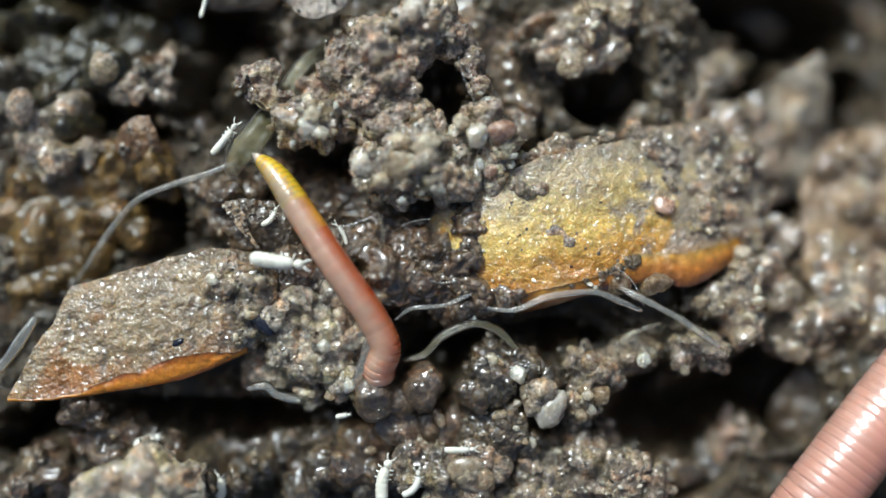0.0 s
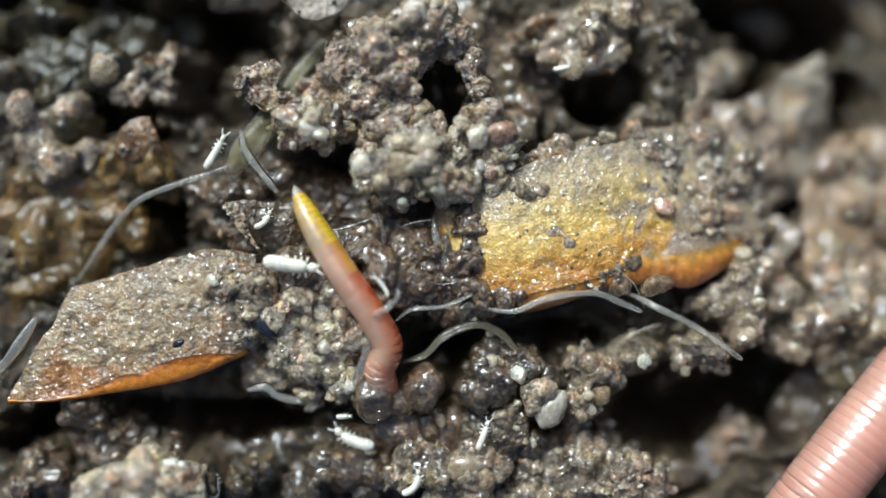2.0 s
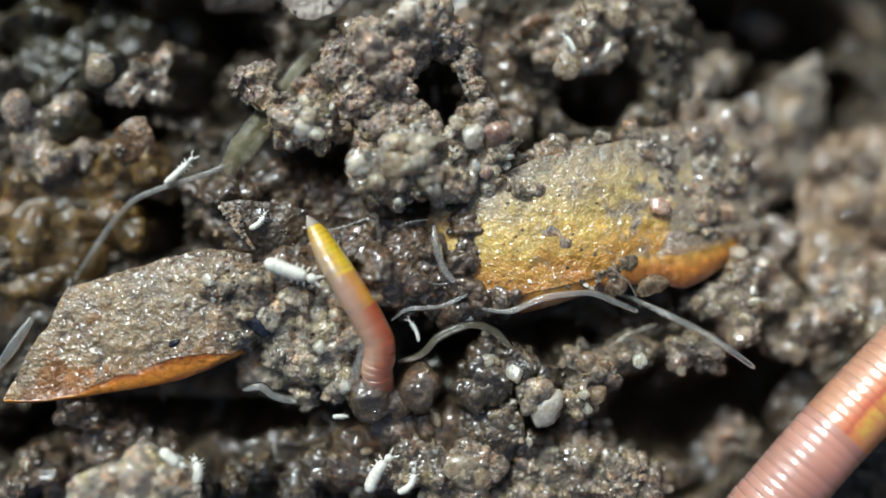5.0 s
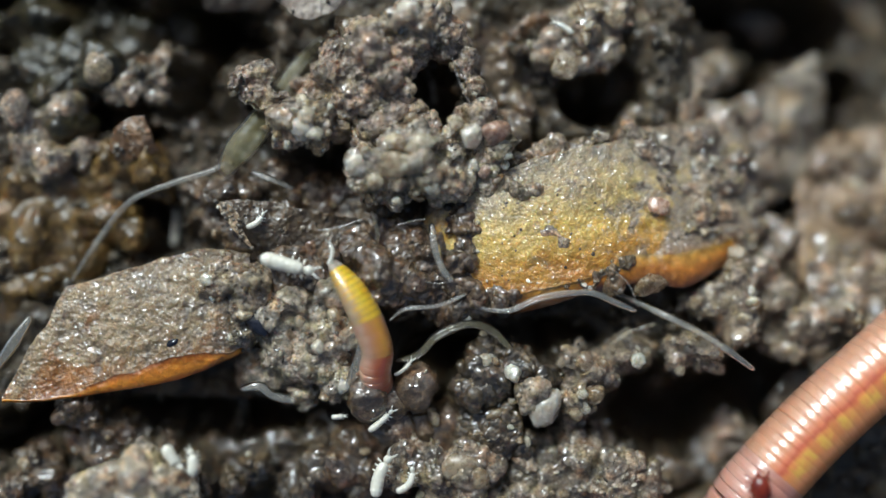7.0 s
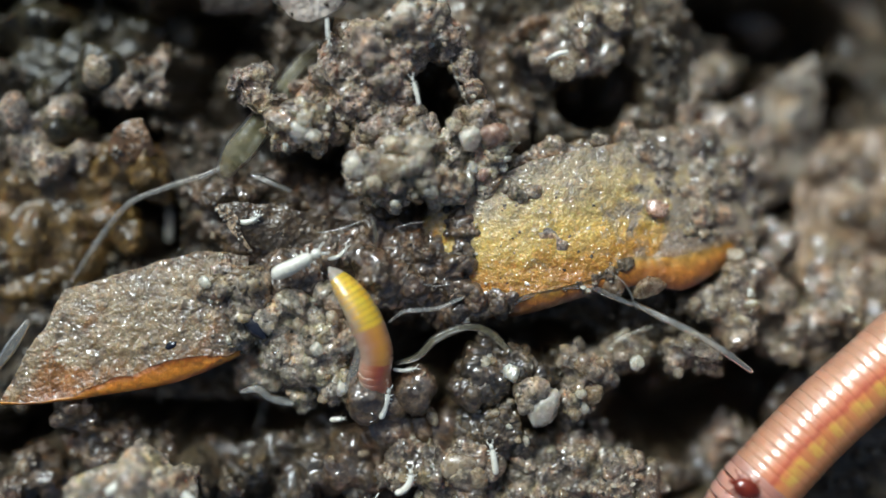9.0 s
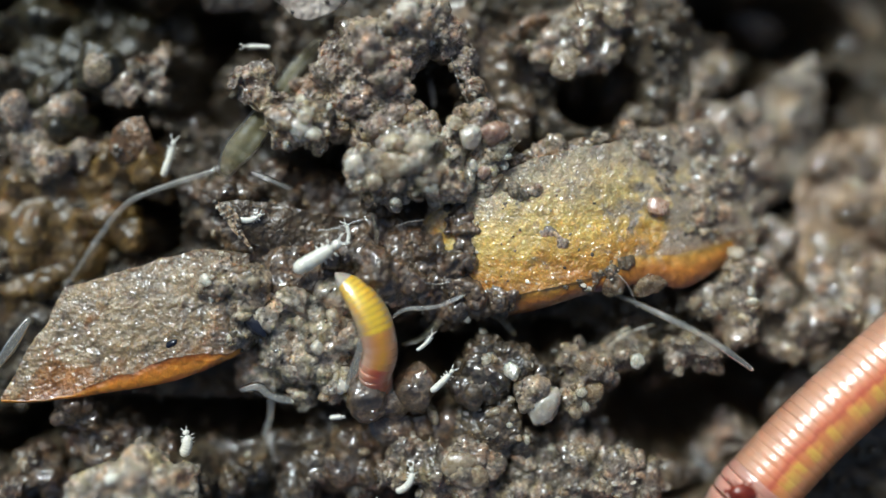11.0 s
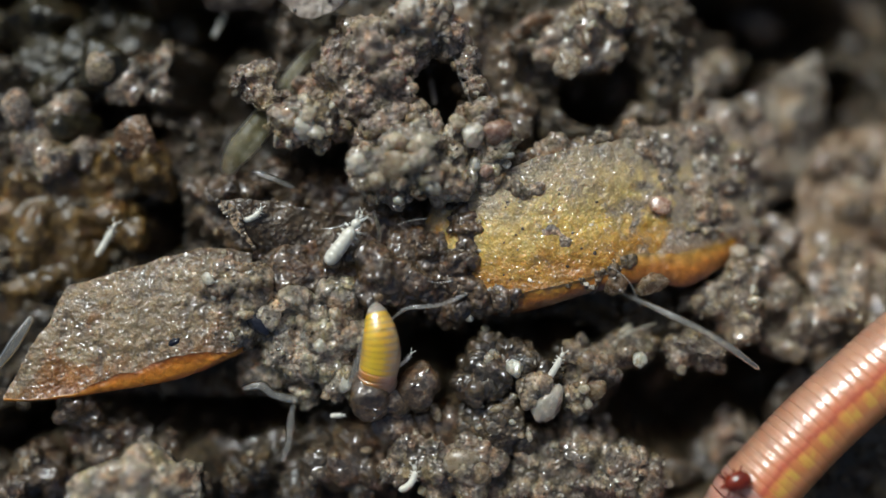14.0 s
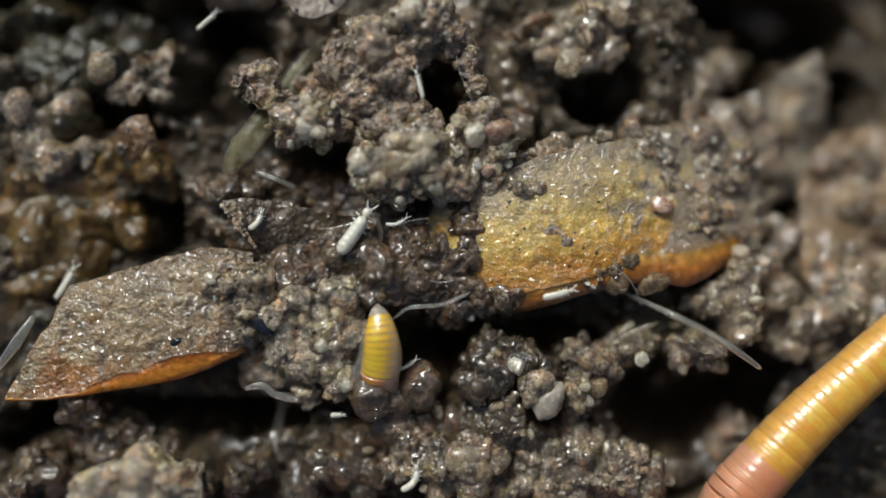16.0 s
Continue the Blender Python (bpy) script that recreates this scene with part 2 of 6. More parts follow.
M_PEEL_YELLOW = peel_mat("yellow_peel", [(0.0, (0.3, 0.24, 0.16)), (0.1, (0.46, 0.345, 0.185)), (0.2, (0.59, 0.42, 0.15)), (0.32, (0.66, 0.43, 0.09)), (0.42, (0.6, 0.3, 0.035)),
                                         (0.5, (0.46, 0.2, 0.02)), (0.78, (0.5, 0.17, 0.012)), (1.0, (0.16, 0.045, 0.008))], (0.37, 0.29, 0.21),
                         [(0.0, g3(0.6)), (0.08, g3(0.52)), (0.15, g3(0.36)), (0.3, g3(0.36)), (0.55, g3(0.4)), (0.68, g3(0.53)), (1.0, g3(0.76))], 6.0, 1.1, 1.0, 13.0, 0.34, [(0.0, g3(0.3)), (0.1, g3(0.24)), (0.18, g3(0.04)), (0.3, g3(0.0))])
CLEAN = [(0.0, g3(0.3)), (1.0, g3(0.3))]
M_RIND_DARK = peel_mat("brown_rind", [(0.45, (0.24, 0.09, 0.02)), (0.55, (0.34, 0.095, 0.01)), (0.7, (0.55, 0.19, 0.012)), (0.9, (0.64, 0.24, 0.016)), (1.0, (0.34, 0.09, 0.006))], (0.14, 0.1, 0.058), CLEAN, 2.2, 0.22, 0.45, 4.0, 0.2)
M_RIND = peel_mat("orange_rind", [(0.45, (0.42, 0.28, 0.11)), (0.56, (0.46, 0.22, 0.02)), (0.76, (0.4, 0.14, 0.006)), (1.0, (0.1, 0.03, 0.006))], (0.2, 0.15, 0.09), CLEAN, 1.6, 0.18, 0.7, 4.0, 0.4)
M_LEAF = flesh_mat("brown_leaf", [(0.3, (0.02, 0.012, 0.006)), (0.5, (0.06, 0.038, 0.018)), (0.7, (0.15, 0.1, 0.05))], 0.35, 0.2, 0.0004, 0.9, 5.0, 1.0, (0.05, 0.035, 0.019), (0.45, 0.62))
M_LEAF_BROWN = flesh_mat("russet_leaf", [(0.3, (0.06, 0.03, 0.01)), (0.5, (0.17, 0.085, 0.03)), (0.7, (0.3, 0.17, 0.07))], 0.4, 0.3, 0.0004, 0.7, 5.0, 0.8, (0.06, 0.045, 0.03), (0.55, 0.68))
M_LEAF_TAN = flesh_mat("tan_leaf", [(0.3, (0.16, 0.1, 0.055)), (0.5, (0.34, 0.23, 0.13)), (0.7, (0.46, 0.3, 0.15))], 0.4, 0.2, 0.0004, 0.6, 6.0, 0.8, (0.19, 0.14, 0.095), (0.5, 0.64))
M_LEAF_PALE = flesh_mat("pale_leaf", [(0.3, (0.2, 0.15, 0.11)), (0.5, (0.36, 0.29, 0.23)), (0.7, (0.45, 0.38, 0.31))], 0.5, 0.1, 0.0004, 0.7, 5.0, 0.2, (0.14, 0.09, 0.06))
M_BARK = flesh_mat("grey_flake", [(0.3, (0.19, 0.15, 0.105)), (0.5, (0.34, 0.285, 0.215)), (0.66, (0.38, 0.25, 0.12))], 0.5, 0.2, 0.0004, 0.8, 4.0, 0.7, (0.04, 0.03, 0.02), (0.48, 0.66))


def worm_mat(name, a, b, sss=0.7, rough=0.2, trans=0.0, freq=3.0, scale=0.0005, radius=(1, 0.45, 0.3), gloss=0.12, jitter=1.0):
    m, nt, bs, v, info = mat(name, jitter)
    n = tex(nt, "noise", v, freq, 3)
    nt.links.new(ramp(nt, n.outputs["Fac"], [(0.35, a), (0.65, b)]), bs.inputs["Base Color"])
    bs.inputs["Roughness"].default_value = rough
    bs.inputs["Subsurface Weight"].default_value = sss
    bs.inputs["Subsurface Radius"].default_value = radius
    bs.inputs["Subsurface Scale"].default_value = scale
    bs.inputs["Transmission Weight"].default_value = trans
    bs.inputs["IOR"].default_value = 1.38
    bs.inputs["Coat Weight"].default_value = 0.8
    bs.inputs["Coat Roughness"].default_value = gloss
    bump(nt, bs, (tex(nt, "noise", v, 12.0, 2).outputs["Fac"], 0.15, 0.05), film=(tex(nt, "noise", v, 9.0, 3).outputs["Fac"], 0.3, 0.06))
    return m


def skin_mat(name, way, half, stops, spot_c=None, spot_at=(0.7, 0.9), gloss=0.2, mirror=False):
    """A ring's skin, coloured across the body along way (y, z) from one flank to the other; half: the half width in mm."""
    m, nt, bs, v, info = mat(name, 0.06)
    tc = nt.nodes.new("ShaderNodeTexCoord")
    dot = nt.nodes.new("ShaderNodeVectorMath")
    dot.operation = "DOT_PRODUCT"
    nt.links.new(tc.outputs["Object"], dot.inputs[0])
    dot.inputs[1].default_value = (0, way[0] * 1000, way[1] * 1000)
    warp = tex(nt, "noise", v, 1.6, 3, 0.6)
    pos = dot.outputs["Value"]

    def calc(op, x, y):
        n = nt.nodes.new("ShaderNodeMath")
        n.operation = op
        for sock, val in zip(n.inputs, (x, y)):
            if isinstance(val, (int, float)):
                sock.default_value = val
            else:
                nt.links.new(val, sock)
        return n.outputs[0]

    if mirror:
        pos = calc("ABSOLUTE", pos, 0)
    pos = calc("MULTIPLY", pos, (1.0 if mirror else 0.5) / half)
    pos = calc("ADD", pos, 0.0 if mirror else 0.5)
    pos = calc("ADD", pos, calc("MULTIPLY", calc("SUBTRACT", warp.outputs["Fac"], 0.5), 0.18 if half > 0.9 else 0.5))
    c = ramp(nt, pos, stops)
    c = mixc(nt, 1.0, c, ramp(nt, info.outputs["Random"], [(0.0, g3(0.88)), (1.0, g3(1.06))]), "MULTIPLY")
    if spot_c:
        lo, hi = spot_at
        band = ramp(nt, pos, [(lo - 0.05, g3(0)), (lo, g3(1)), (hi, g3(1)), (hi + 0.05, g3(0))])
        some = ramp(nt, info.outputs["Random"], [(0.45, g3(0)), (0.6, g3(0.85))])
        blot = ramp(nt, tex(nt, "noise", v, 2.6, 3, 0.6, 0.5).outputs["Fac"], [(0.36, g3(0)), (0.56, g3(1))])
        c = mixc(nt, mixc(nt, 1.0, mixc(nt, 1.0, band, some, "MULTIPLY"), blot, "MULTIPLY"), c, spot_c)
    nt.links.new(c, bs.inputs["Base Color"])
    bs.inputs["Roughness"].default_value = 0.35
    bs.inputs["Subsurface Weight"].default_value = 0.4 if half > 0.9 else 0.5
    bs.inputs["Subsurface Radius"].default_value = (1, 0.45, 0.25)
    bs.inputs["Subsurface Scale"].default_value = 0.0004 if half > 0.9 else 0.00016
    bs.inputs["Coat Weight"].default_value = 1.0
    bs.inputs["Coat IOR"].default_value = 1.9
    bs.inputs["Coat Roughness"].default_value = gloss
    wrinkle = nt.nodes.new("ShaderNodeTexWave")
    wrinkle.inputs["Scale"].default_value = 2.33 * 1.1 / half if half > 0.9 else 3.4
    wrinkle.inputs["Distortion"].default_value = 1.2
    wrinkle.inputs["Detail"].default_value = 1.0
    nt.links.new(v, wrinkle.inputs["Vector"])
    bump(nt, bs, (tex(nt, "noise", v, 9.0, 2).outputs["Fac"], 0.2, 0.05), (wrinkle.outputs["Fac"], 0.5 if half > 0.9 else 0.12, 0.008),
         film=(mixc(nt, 0.15 if half > 0.9 else 0.05, tex(nt, "noise", v, 4.0, 3).outputs["Fac"], wrinkle.outputs["Fac"]), 0.6, 0.06))
    return m


ACROSS = (0.95, 0.31)
M_WORM_PINK = skin_mat("worm_pink", ACROSS, 1.1, [(0.0, (0.54, 0.29, 0.22)), (0.5, (0.62, 0.295, 0.21)), (1.0, (0.6, 0.22, 0.14))], gloss=0.15)
M_WORM_RED = skin_mat("worm_orange", ACROSS, 1.1, [(0.0, (0.48, 0.24, 0.15)), (0.25, (0.63, 0.315, 0.185)), (0.42, (0.73, 0.3, 0.14)), (0.53, (0.76, 0.235, 0.1)), (0.59, (0.6, 0.12, 0.055)),
                                                  (0.65, (0.82, 0.28, 0.08)), (0.85, (0.86, 0.31, 0.085)), (1.0, (0.74, 0.21, 0.06))], (0.9, 0.5, 0.08), (0.67, 0.78), gloss=0.17)
M_WORM_SALMON = skin_mat("worm_salmon", ACROSS, 1.0, [(0.0, (0.56, 0.3, 0.19)), (0.4, (0.74, 0.31, 0.14)), (1.0, (0.72, 0.22, 0.08))], gloss=0.12)
M_WORM_ORANGE = skin_mat("worm_amber", ACROSS, 1.1, [(0.0, (0.56, 0.31, 0.13)), (0.2, (0.72, 0.36, 0.08)), (0.36, (0.9, 0.42, 0.035)), (0.8, (0.92, 0.38, 0.03)), (1.0, (0.72, 0.24, 0.03))],
                         (0.95, 0.58, 0.07), (0.42, 0.72), gloss=0.12)
SMALL_ACROSS = (-0.87, 0.5)
M_SMALL_PINK = skin_mat("small_worm_pink", SMALL_ACROSS, 0.5, [(0.0, (0.42, 0.07, 0.012)), (0.35, (0.45, 0.115, 0.03)), (0.6, (0.47, 0.18, 0.09)), (0.95, (0.5, 0.29, 0.19))], gloss=0.12, mirror=True)
M_SMALL_YELLOW = skin_mat("small_worm_yellow", SMALL_ACROSS, 0.55, [(0.0, (0.92, 0.6, 0.02)), (0.45, (0.85, 0.52, 0.03)), (0.7, (0.62, 0.36, 0.07)), (0.95, (0.5, 0.36, 0.22))], gloss=0.12, mirror=True)
M_SMALL_MIXED = skin_mat("small_worm_amber", SMALL_ACROSS, 0.5, [(0.0, (0.66, 0.3, 0.02)), (0.35, (0.6, 0.26, 0.05)), (0.7, (0.5, 0.25, 0.13)), (0.95, (0.54, 0.33, 0.22))], gloss=0.12, mirror=True)
M_SMALL_GROOVE = skin_mat("small_worm_groove", SMALL_ACROSS, 0.42, [(0.0, (0.66, 0.38, 0.012)), (0.45, (0.62, 0.35, 0.03)), (0.9, (0.5, 0.36, 0.22))], gloss=0.12, mirror=True)
M_SMALL_TIP = worm_mat("small_worm_tip", (0.5, 0.42, 0.34), (0.6, 0.52, 0.43), 0.3, 0.2, 0.4, scale=0.00015)
M_POTWORM = worm_mat("glassy_worm", (0.78, 0.72, 0.6), (0.9, 0.86, 0.76), 0.3, 0.1, 0.1, 4.0, 0.0004, (1, 0.9, 0.8))
M_GLASSY_YELLOW = worm_mat("glassy_yellow", (0.56, 0.48, 0.27), (0.68, 0.6, 0.38), 0.2, 0.1, 0.4, 4.0, 0.0003, (1, 0.9, 0.6))


def see_through(m, body, rough, ior=1.6):
    """Milky tissue: a share of light scatters in the body, the rest passes; the wet skin shines."""
    nt = m.node_tree
    bs, out = nt.nodes["Principled BSDF"], nt.nodes["Material Output"]
    bs.inputs["Alpha"].default_value = body
    bs.inputs["Coat Weight"].default_value = 0.0
    gloss = nt.nodes.new("ShaderNodeBsdfGlossy")
    gloss.inputs["Roughness"].default_value = rough
    rim = nt.nodes.new("ShaderNodeFresnel")
    rim.inputs["IOR"].default_value = ior
    mix = nt.nodes.new("ShaderNodeMixShader")
    nt.links.new(rim.outputs[0], mix.inputs[0])
    nt.links.new(bs.outputs[0], mix.inputs[1])
    nt.links.new(gloss.outputs[0], mix.inputs[2])
    nt.links.new(mix.outputs[0], out.inputs["Surface"])


see_through(M_POTWORM, 0.13, 0.09, 1.45)
see_through(M_GLASSY_YELLOW, 0.12, 0.16, 1.38)
M_WHITE = worm_mat("white_body", (0.68, 0.64, 0.53), (0.8, 0.76, 0.65), 0.6, 0.4, 0.0, 5.0, 0.0002, (1, 0.95, 0.85))
M_MITE = worm_mat("mite_shell", (0.13, 0.014, 0.005), (0.22, 0.03, 0.01), 0.3, 0.08)
M_STEM = worm_mat("olive_stem", (0.3, 0.26, 0.12), (0.42, 0.38, 0.2), 0.4, 0.3, 0.0, 2.0, 0.0005, (1, 0.9, 0.5))
see_through(M_STEM, 0.22, 0.3, 1.2)
M_BLACK_SEED = worm_mat("black_shell", (0.006, 0.007, 0.012), (0.015, 0.016, 0.025), 0.0, 0.1)


# ---- building ----
def lattice(ix, iy, iz, seed):
    h = (ix * 374761393 + iy * 668265263 + iz * 2147483647 + seed * 974634777) & 0xFFFFFFFF
    h = ((h ^ (h >> 13)) * 1274126177) & 0xFFFFFFFF
    return ((h ^ (h >> 16)) & 0xFFFF) / 32767.5 - 1.0


def vnoise(p, seed=0):
    """Smooth value noise between -1 and 1 at an array of points."""
    f = np.floor(p)
    i = f.astype(np.int64)
    w = p - f
    w = w * w * (3 - 2 * w)
    out = np.zeros(len(p))
    for dx in (0, 1):
        for dy in (0, 1):
            for dz in (0, 1):
                k = (w[:, 0] if dx else 1 - w[:, 0]) * (w[:, 1] if dy else 1 - w[:, 1]) * (w[:, 2] if dz else 1 - w[:, 2])
                out += k * lattice(i[:, 0] + dx, i[:, 1] + dy, i[:, 2] + dz, seed)
    return out


def fbm(p, freq, octaves=3, seed=0):
    out, amp = np.zeros(len(p)), 1.0
    for k in range(octaves):
        out += amp * vnoise(p * freq + 11.3 * k, seed + k)
        freq, amp = freq * 2.1, amp * 0.5
    return out


def crumbs(p, freq, seed=0):
    """Rounded cells of uneven height, as of caked crumbs, about -0.4 to 0.5."""
    q = p * freq + 0.4 * np.stack([vnoise(p * freq * 0.9 + 7.7 * k, seed + 50 + k) for k in range(3)], 1)
    f = np.floor(q - 0.5).astype(np.int64)
    near, tall = np.full(len(q), 9.0), np.zeros(len(q))
    for dx in (0, 1):
        for dy in (0, 1):
            for dz in (0, 1):
                c = f + np.array((dx, dy, dz))
                j = np.stack([lattice(c[:, 0], c[:, 1], c[:, 2], seed + k) for k in (1, 2, 3)], 1)
                d = ((c + 0.5 + 0.36 * j - q) ** 2).sum(1)
                closer = d < near
                near = np.where(closer, d, near)
                tall = np.where(closer, lattice(c[:, 0], c[:, 1], c[:, 2], seed + 4), tall)
    return np.sqrt(np.maximum(0, 0.75 - near)) * (0.8 + 0.35 * tall) - 0.42


def spot(u, v, z=0.0):
    """Plan units and height to millimetres; the plan is drawn as seen from the lens, and the patch falls away to the north-east."""
    a, b = min(1, max(0, (u - 940) / 420)), min(1, max(0, (600 - v) / 240))
    z = z - 1.1 * a * a * (3 - 2 * a) * b * b * (3 - 2 * b)
    s = 1 - z / D
    return np.array(((u - 784) * UNIT * s, (441 - v) * UNIT * s, z))


def mesh_from(name, verts, faces, material, smooth=True):
    """A mesh from millimetres."""
    me = bpy.data.meshes.new(name)
    me.from_pydata((np.asarray(verts) / 1000).tolist(), [], faces)
    me.polygons.foreach_set("use_smooth", [smooth] * len(me.polygons))
    for m in material if isinstance(material, (list, tuple)) else (material,):
        me.materials.append(m)
    return me


def fast_mesh(name, verts, faces, material):
    """As mesh_from, for an array of faces with equal corner counts."""
    n = faces.shape[1]
    me = bpy.data.meshes.new(name)
    me.vertices.add(len(verts))
    me.vertices.foreach_set("co", (np.asarray(verts) / 1000).astype(np.float32).ravel())
    me.loops.add(faces.size)
    me.loops.foreach_set("vertex_index", faces.astype(np.int32).ravel())
    me.polygons.add(len(faces))
    me.polygons.foreach_set("loop_start", np.arange(0, faces.size, n, dtype=np.int32))
    me.update(calc_edges=True)
    me.polygons.foreach_set("use_smooth", np.ones(len(faces), dtype=bool))
    me.materials.append(material)
    me.validate()
    return me


def thing(name, mesh, at, label, category, group="", kind=""):
    ob = new(name, mesh)
    ob.location = Vector(at) / 1000
    return tagged(ob, label, category, group, kind)


def part(name, mesh, parent, at=(0, 0, 0), label=""):
    ob = new(name, mesh)
    ob.parent = parent
    ob.location = Vector(at) / 1000
    return tagged(ob, label)


def ico(sub):
    bm = bmesh.new()
    bmesh.ops.create_icosphere(bm, subdivisions=sub, radius=1)
    v = np.array([x.co[:] for x in bm.verts])
    f = np.array([[x.index for x in q.verts] for q in bm.faces])
    bm.free()
    return v, f


ICO = {k: ico(k) for k in (2, 3, 4)}


def lump(radius, seed, sub=3, rough=0.25, freq=1.3, squash=(1, 1, 1)):
    """An uneven pebble shape."""
    v, f = ICO[sub]
    p = v * (1 + rough * fbm(v + seed * 3.7, freq, 3, seed))[:, None]
    return p * radius * np.array(squash), f


def facet(seed, sub=3, planes=13):
    """An angular crystal-like grain of radius about 1."""
    rng = np.random.RandomState(seed)
    v, f = ICO[sub]
    n = rng.normal(size=(planes, 3))
    n /= np.linalg.norm(n, axis=1)[:, None]
    h = rng.uniform(0.6, 0.95, planes)
    r = np.minimum(1.15, (h / np.maximum(v @ n.T, 0.2)).min(1))
    return v * (r * (1 + 0.06 * fbm(v, 3.0, 2, seed)))[:, None], f


def remeshed(verts, faces, voxel, smooth=2):
    """Fuses overlapping lumps into one skin."""
    me = bpy.data.meshes.new("raw")
    me.from_pydata(verts.tolist(), [], faces.tolist())
    ob = new("raw", me)
    rm = ob.modifiers.new("fuse", "REMESH")
    rm.mode, rm.voxel_size, rm.adaptivity = "VOXEL", voxel, 0.0
    if smooth:
        sm = ob.modifiers.new("soften", "SMOOTH")
        sm.factor, sm.iterations = 0.5, smooth
    ev = ob.evaluated_get(bpy.context.evaluated_depsgraph_get())
    out = ev.to_mesh()
    out.calc_loop_triangles()
    v = np.empty(len(out.vertices) * 3)
    out.vertices.foreach_get("co", v)
    nrm = np.empty(len(out.vertices) * 3)
    out.vertices.foreach_get("normal", nrm)
    t = np.empty(len(out.loop_triangles) * 3, dtype=np.int32)
    out.loop_triangles.foreach_get("vertices", t)
    ev.to_mesh_clear()
    bpy.data.objects.remove(ob)
    bpy.data.meshes.remove(me)
    return v.reshape(-1, 3), nrm.reshape(-1, 3), t.reshape(-1, 3)


BITS = [facet(300 + k, 2, 8)[0] for k in range(10)]
GRAINS = []
for k in range(6):
    gv, gf = lump(1.0, 40 + k, 3, 0.26, 1.1, (1.15, 0.95, 0.85)) if k % 3 else facet(40 + k)
    GRAINS.append(fast_mesh("sand_grain", gv, gf, M_GRAIN if k < 3 else M_GRAIN_MUD))

ALL_LOBES = []      # for the mounds of the ground under the clumps


def clump(label, lobes, seed, material=None, voxel=0.044, grains=10, knobs=8, grain_size=(0.1, 0.22), amp=1.0, grit=110, soften=3, crisp=0.42, category="soil clump", lumpy=0.45):
    """A clod of crumbs: lobes (u, v, height, radius in plan units), each with knobs, fused; grains and grit sit on it."""
    rng = np.random.RandomState(seed)
    vs, fs, n = [], [], 0

    def add(c, r, sub, k, angular):
        nonlocal n
        if angular:
            pv, pf = facet(k, sub, 10)
            pv = pv * r
        else:
            pv, pf = lump(r, k, sub, lumpy, 1.3, rng.uniform(1 - 0.66 * lumpy, 1 + 0.66 * lumpy, 3))
        vs.append(pv + c), fs.append(pf + n)
        n += len(pv)

    for j, (u, v, z, r) in enumerate(lobes):
        c, r = spot(u, v, z), r * UNIT
        c = c - np.array((0, 0, r * 0.8))
        ALL_LOBES.append((*c, r))
        add(c, r, 3, seed * 31 + j, False)
        for k in range(int(knobs * 0.8)):
            d = rng.normal(size=3)
            d /= np.linalg.norm(d)
            d[2] = abs(d[2]) * 0.9 - 0.15
            rr = r * (0.14 + 0.34 * rng.random())
            add(c + d * r * rng.uniform(0.72, 0.98), rr, 3, seed + j * 17 + k, k % 2 == 1)
    verts, nrm, tris = remeshed(np.vstack(vs), np.vstack(fs), voxel, soften)
    d = 0.2 * fbm(verts, 0.9, 2, seed + 2) + 0.12 * (np.abs(fbm(verts, 2.3, 2, seed)) - 0.35)
    if crisp:
        crest = 0.3 - np.abs(fbm(verts, 2.8, 3, seed + 8))
        d = d + crisp * (0.05 * crumbs(verts, 2.2, seed + 5) + 0.08 * crumbs(verts, 5.4, seed + 6) + 0.12 * crest + 0.05 * fbm(verts, 8.0, 2, seed + 7))
    verts = verts + nrm * (d * amp)[:, None]
    base = verts.mean(0)
    base[2] = verts[:, 2].min()
    ob = thing("soil_clump", fast_mesh("soil_clump", verts - base, tris, material or M_SOIL), base, label, category, "soil clumps")
    up = np.nonzero(nrm[:, 2] > 0.15)[0]
    for k in range(int(grains * 0.7)):
        i = up[rng.randint(len(up))]
        r = rng.uniform(*grain_size) * rng.uniform(0.5, 0.9)
        g = part("sand_grain", GRAINS[rng.randint(6)], ob, verts[i] - base + nrm[i] * r * 0.05)
        g.scale = (r * rng.uniform(0.8, 1.25), r, r * rng.uniform(0.6, 1.0))
        g.rotation_euler = rng.uniform(0, 6.28, 3)
    if grit:
        vs, fs = [], []
        for k in range(int(grit * min(1.6, len(lobes) / 8))):
            i = up[rng.randint(len(up))]
            r = 0.02 + 0.065 * rng.random() ** 2.5
            turn = np.array(Euler(rng.uniform(0, 6.28, 3)).to_matrix())
            vs.append((BITS[k % 10] * r * np.array((1.25, 0.95, 0.6))) @ turn + verts[i] - base)
            fs.append(ICO[2][1] + 42 * k)
        gm = fast_mesh("grit", np.vstack(vs), np.vstack(fs), M_GRIT)
        gm.polygons.foreach_set("use_smooth", np.zeros(len(gm.polygons), dtype=bool))
        tagged(part("grit", gm, ob), "fine mixed grit stuck on", kind="stuff")
    return ob


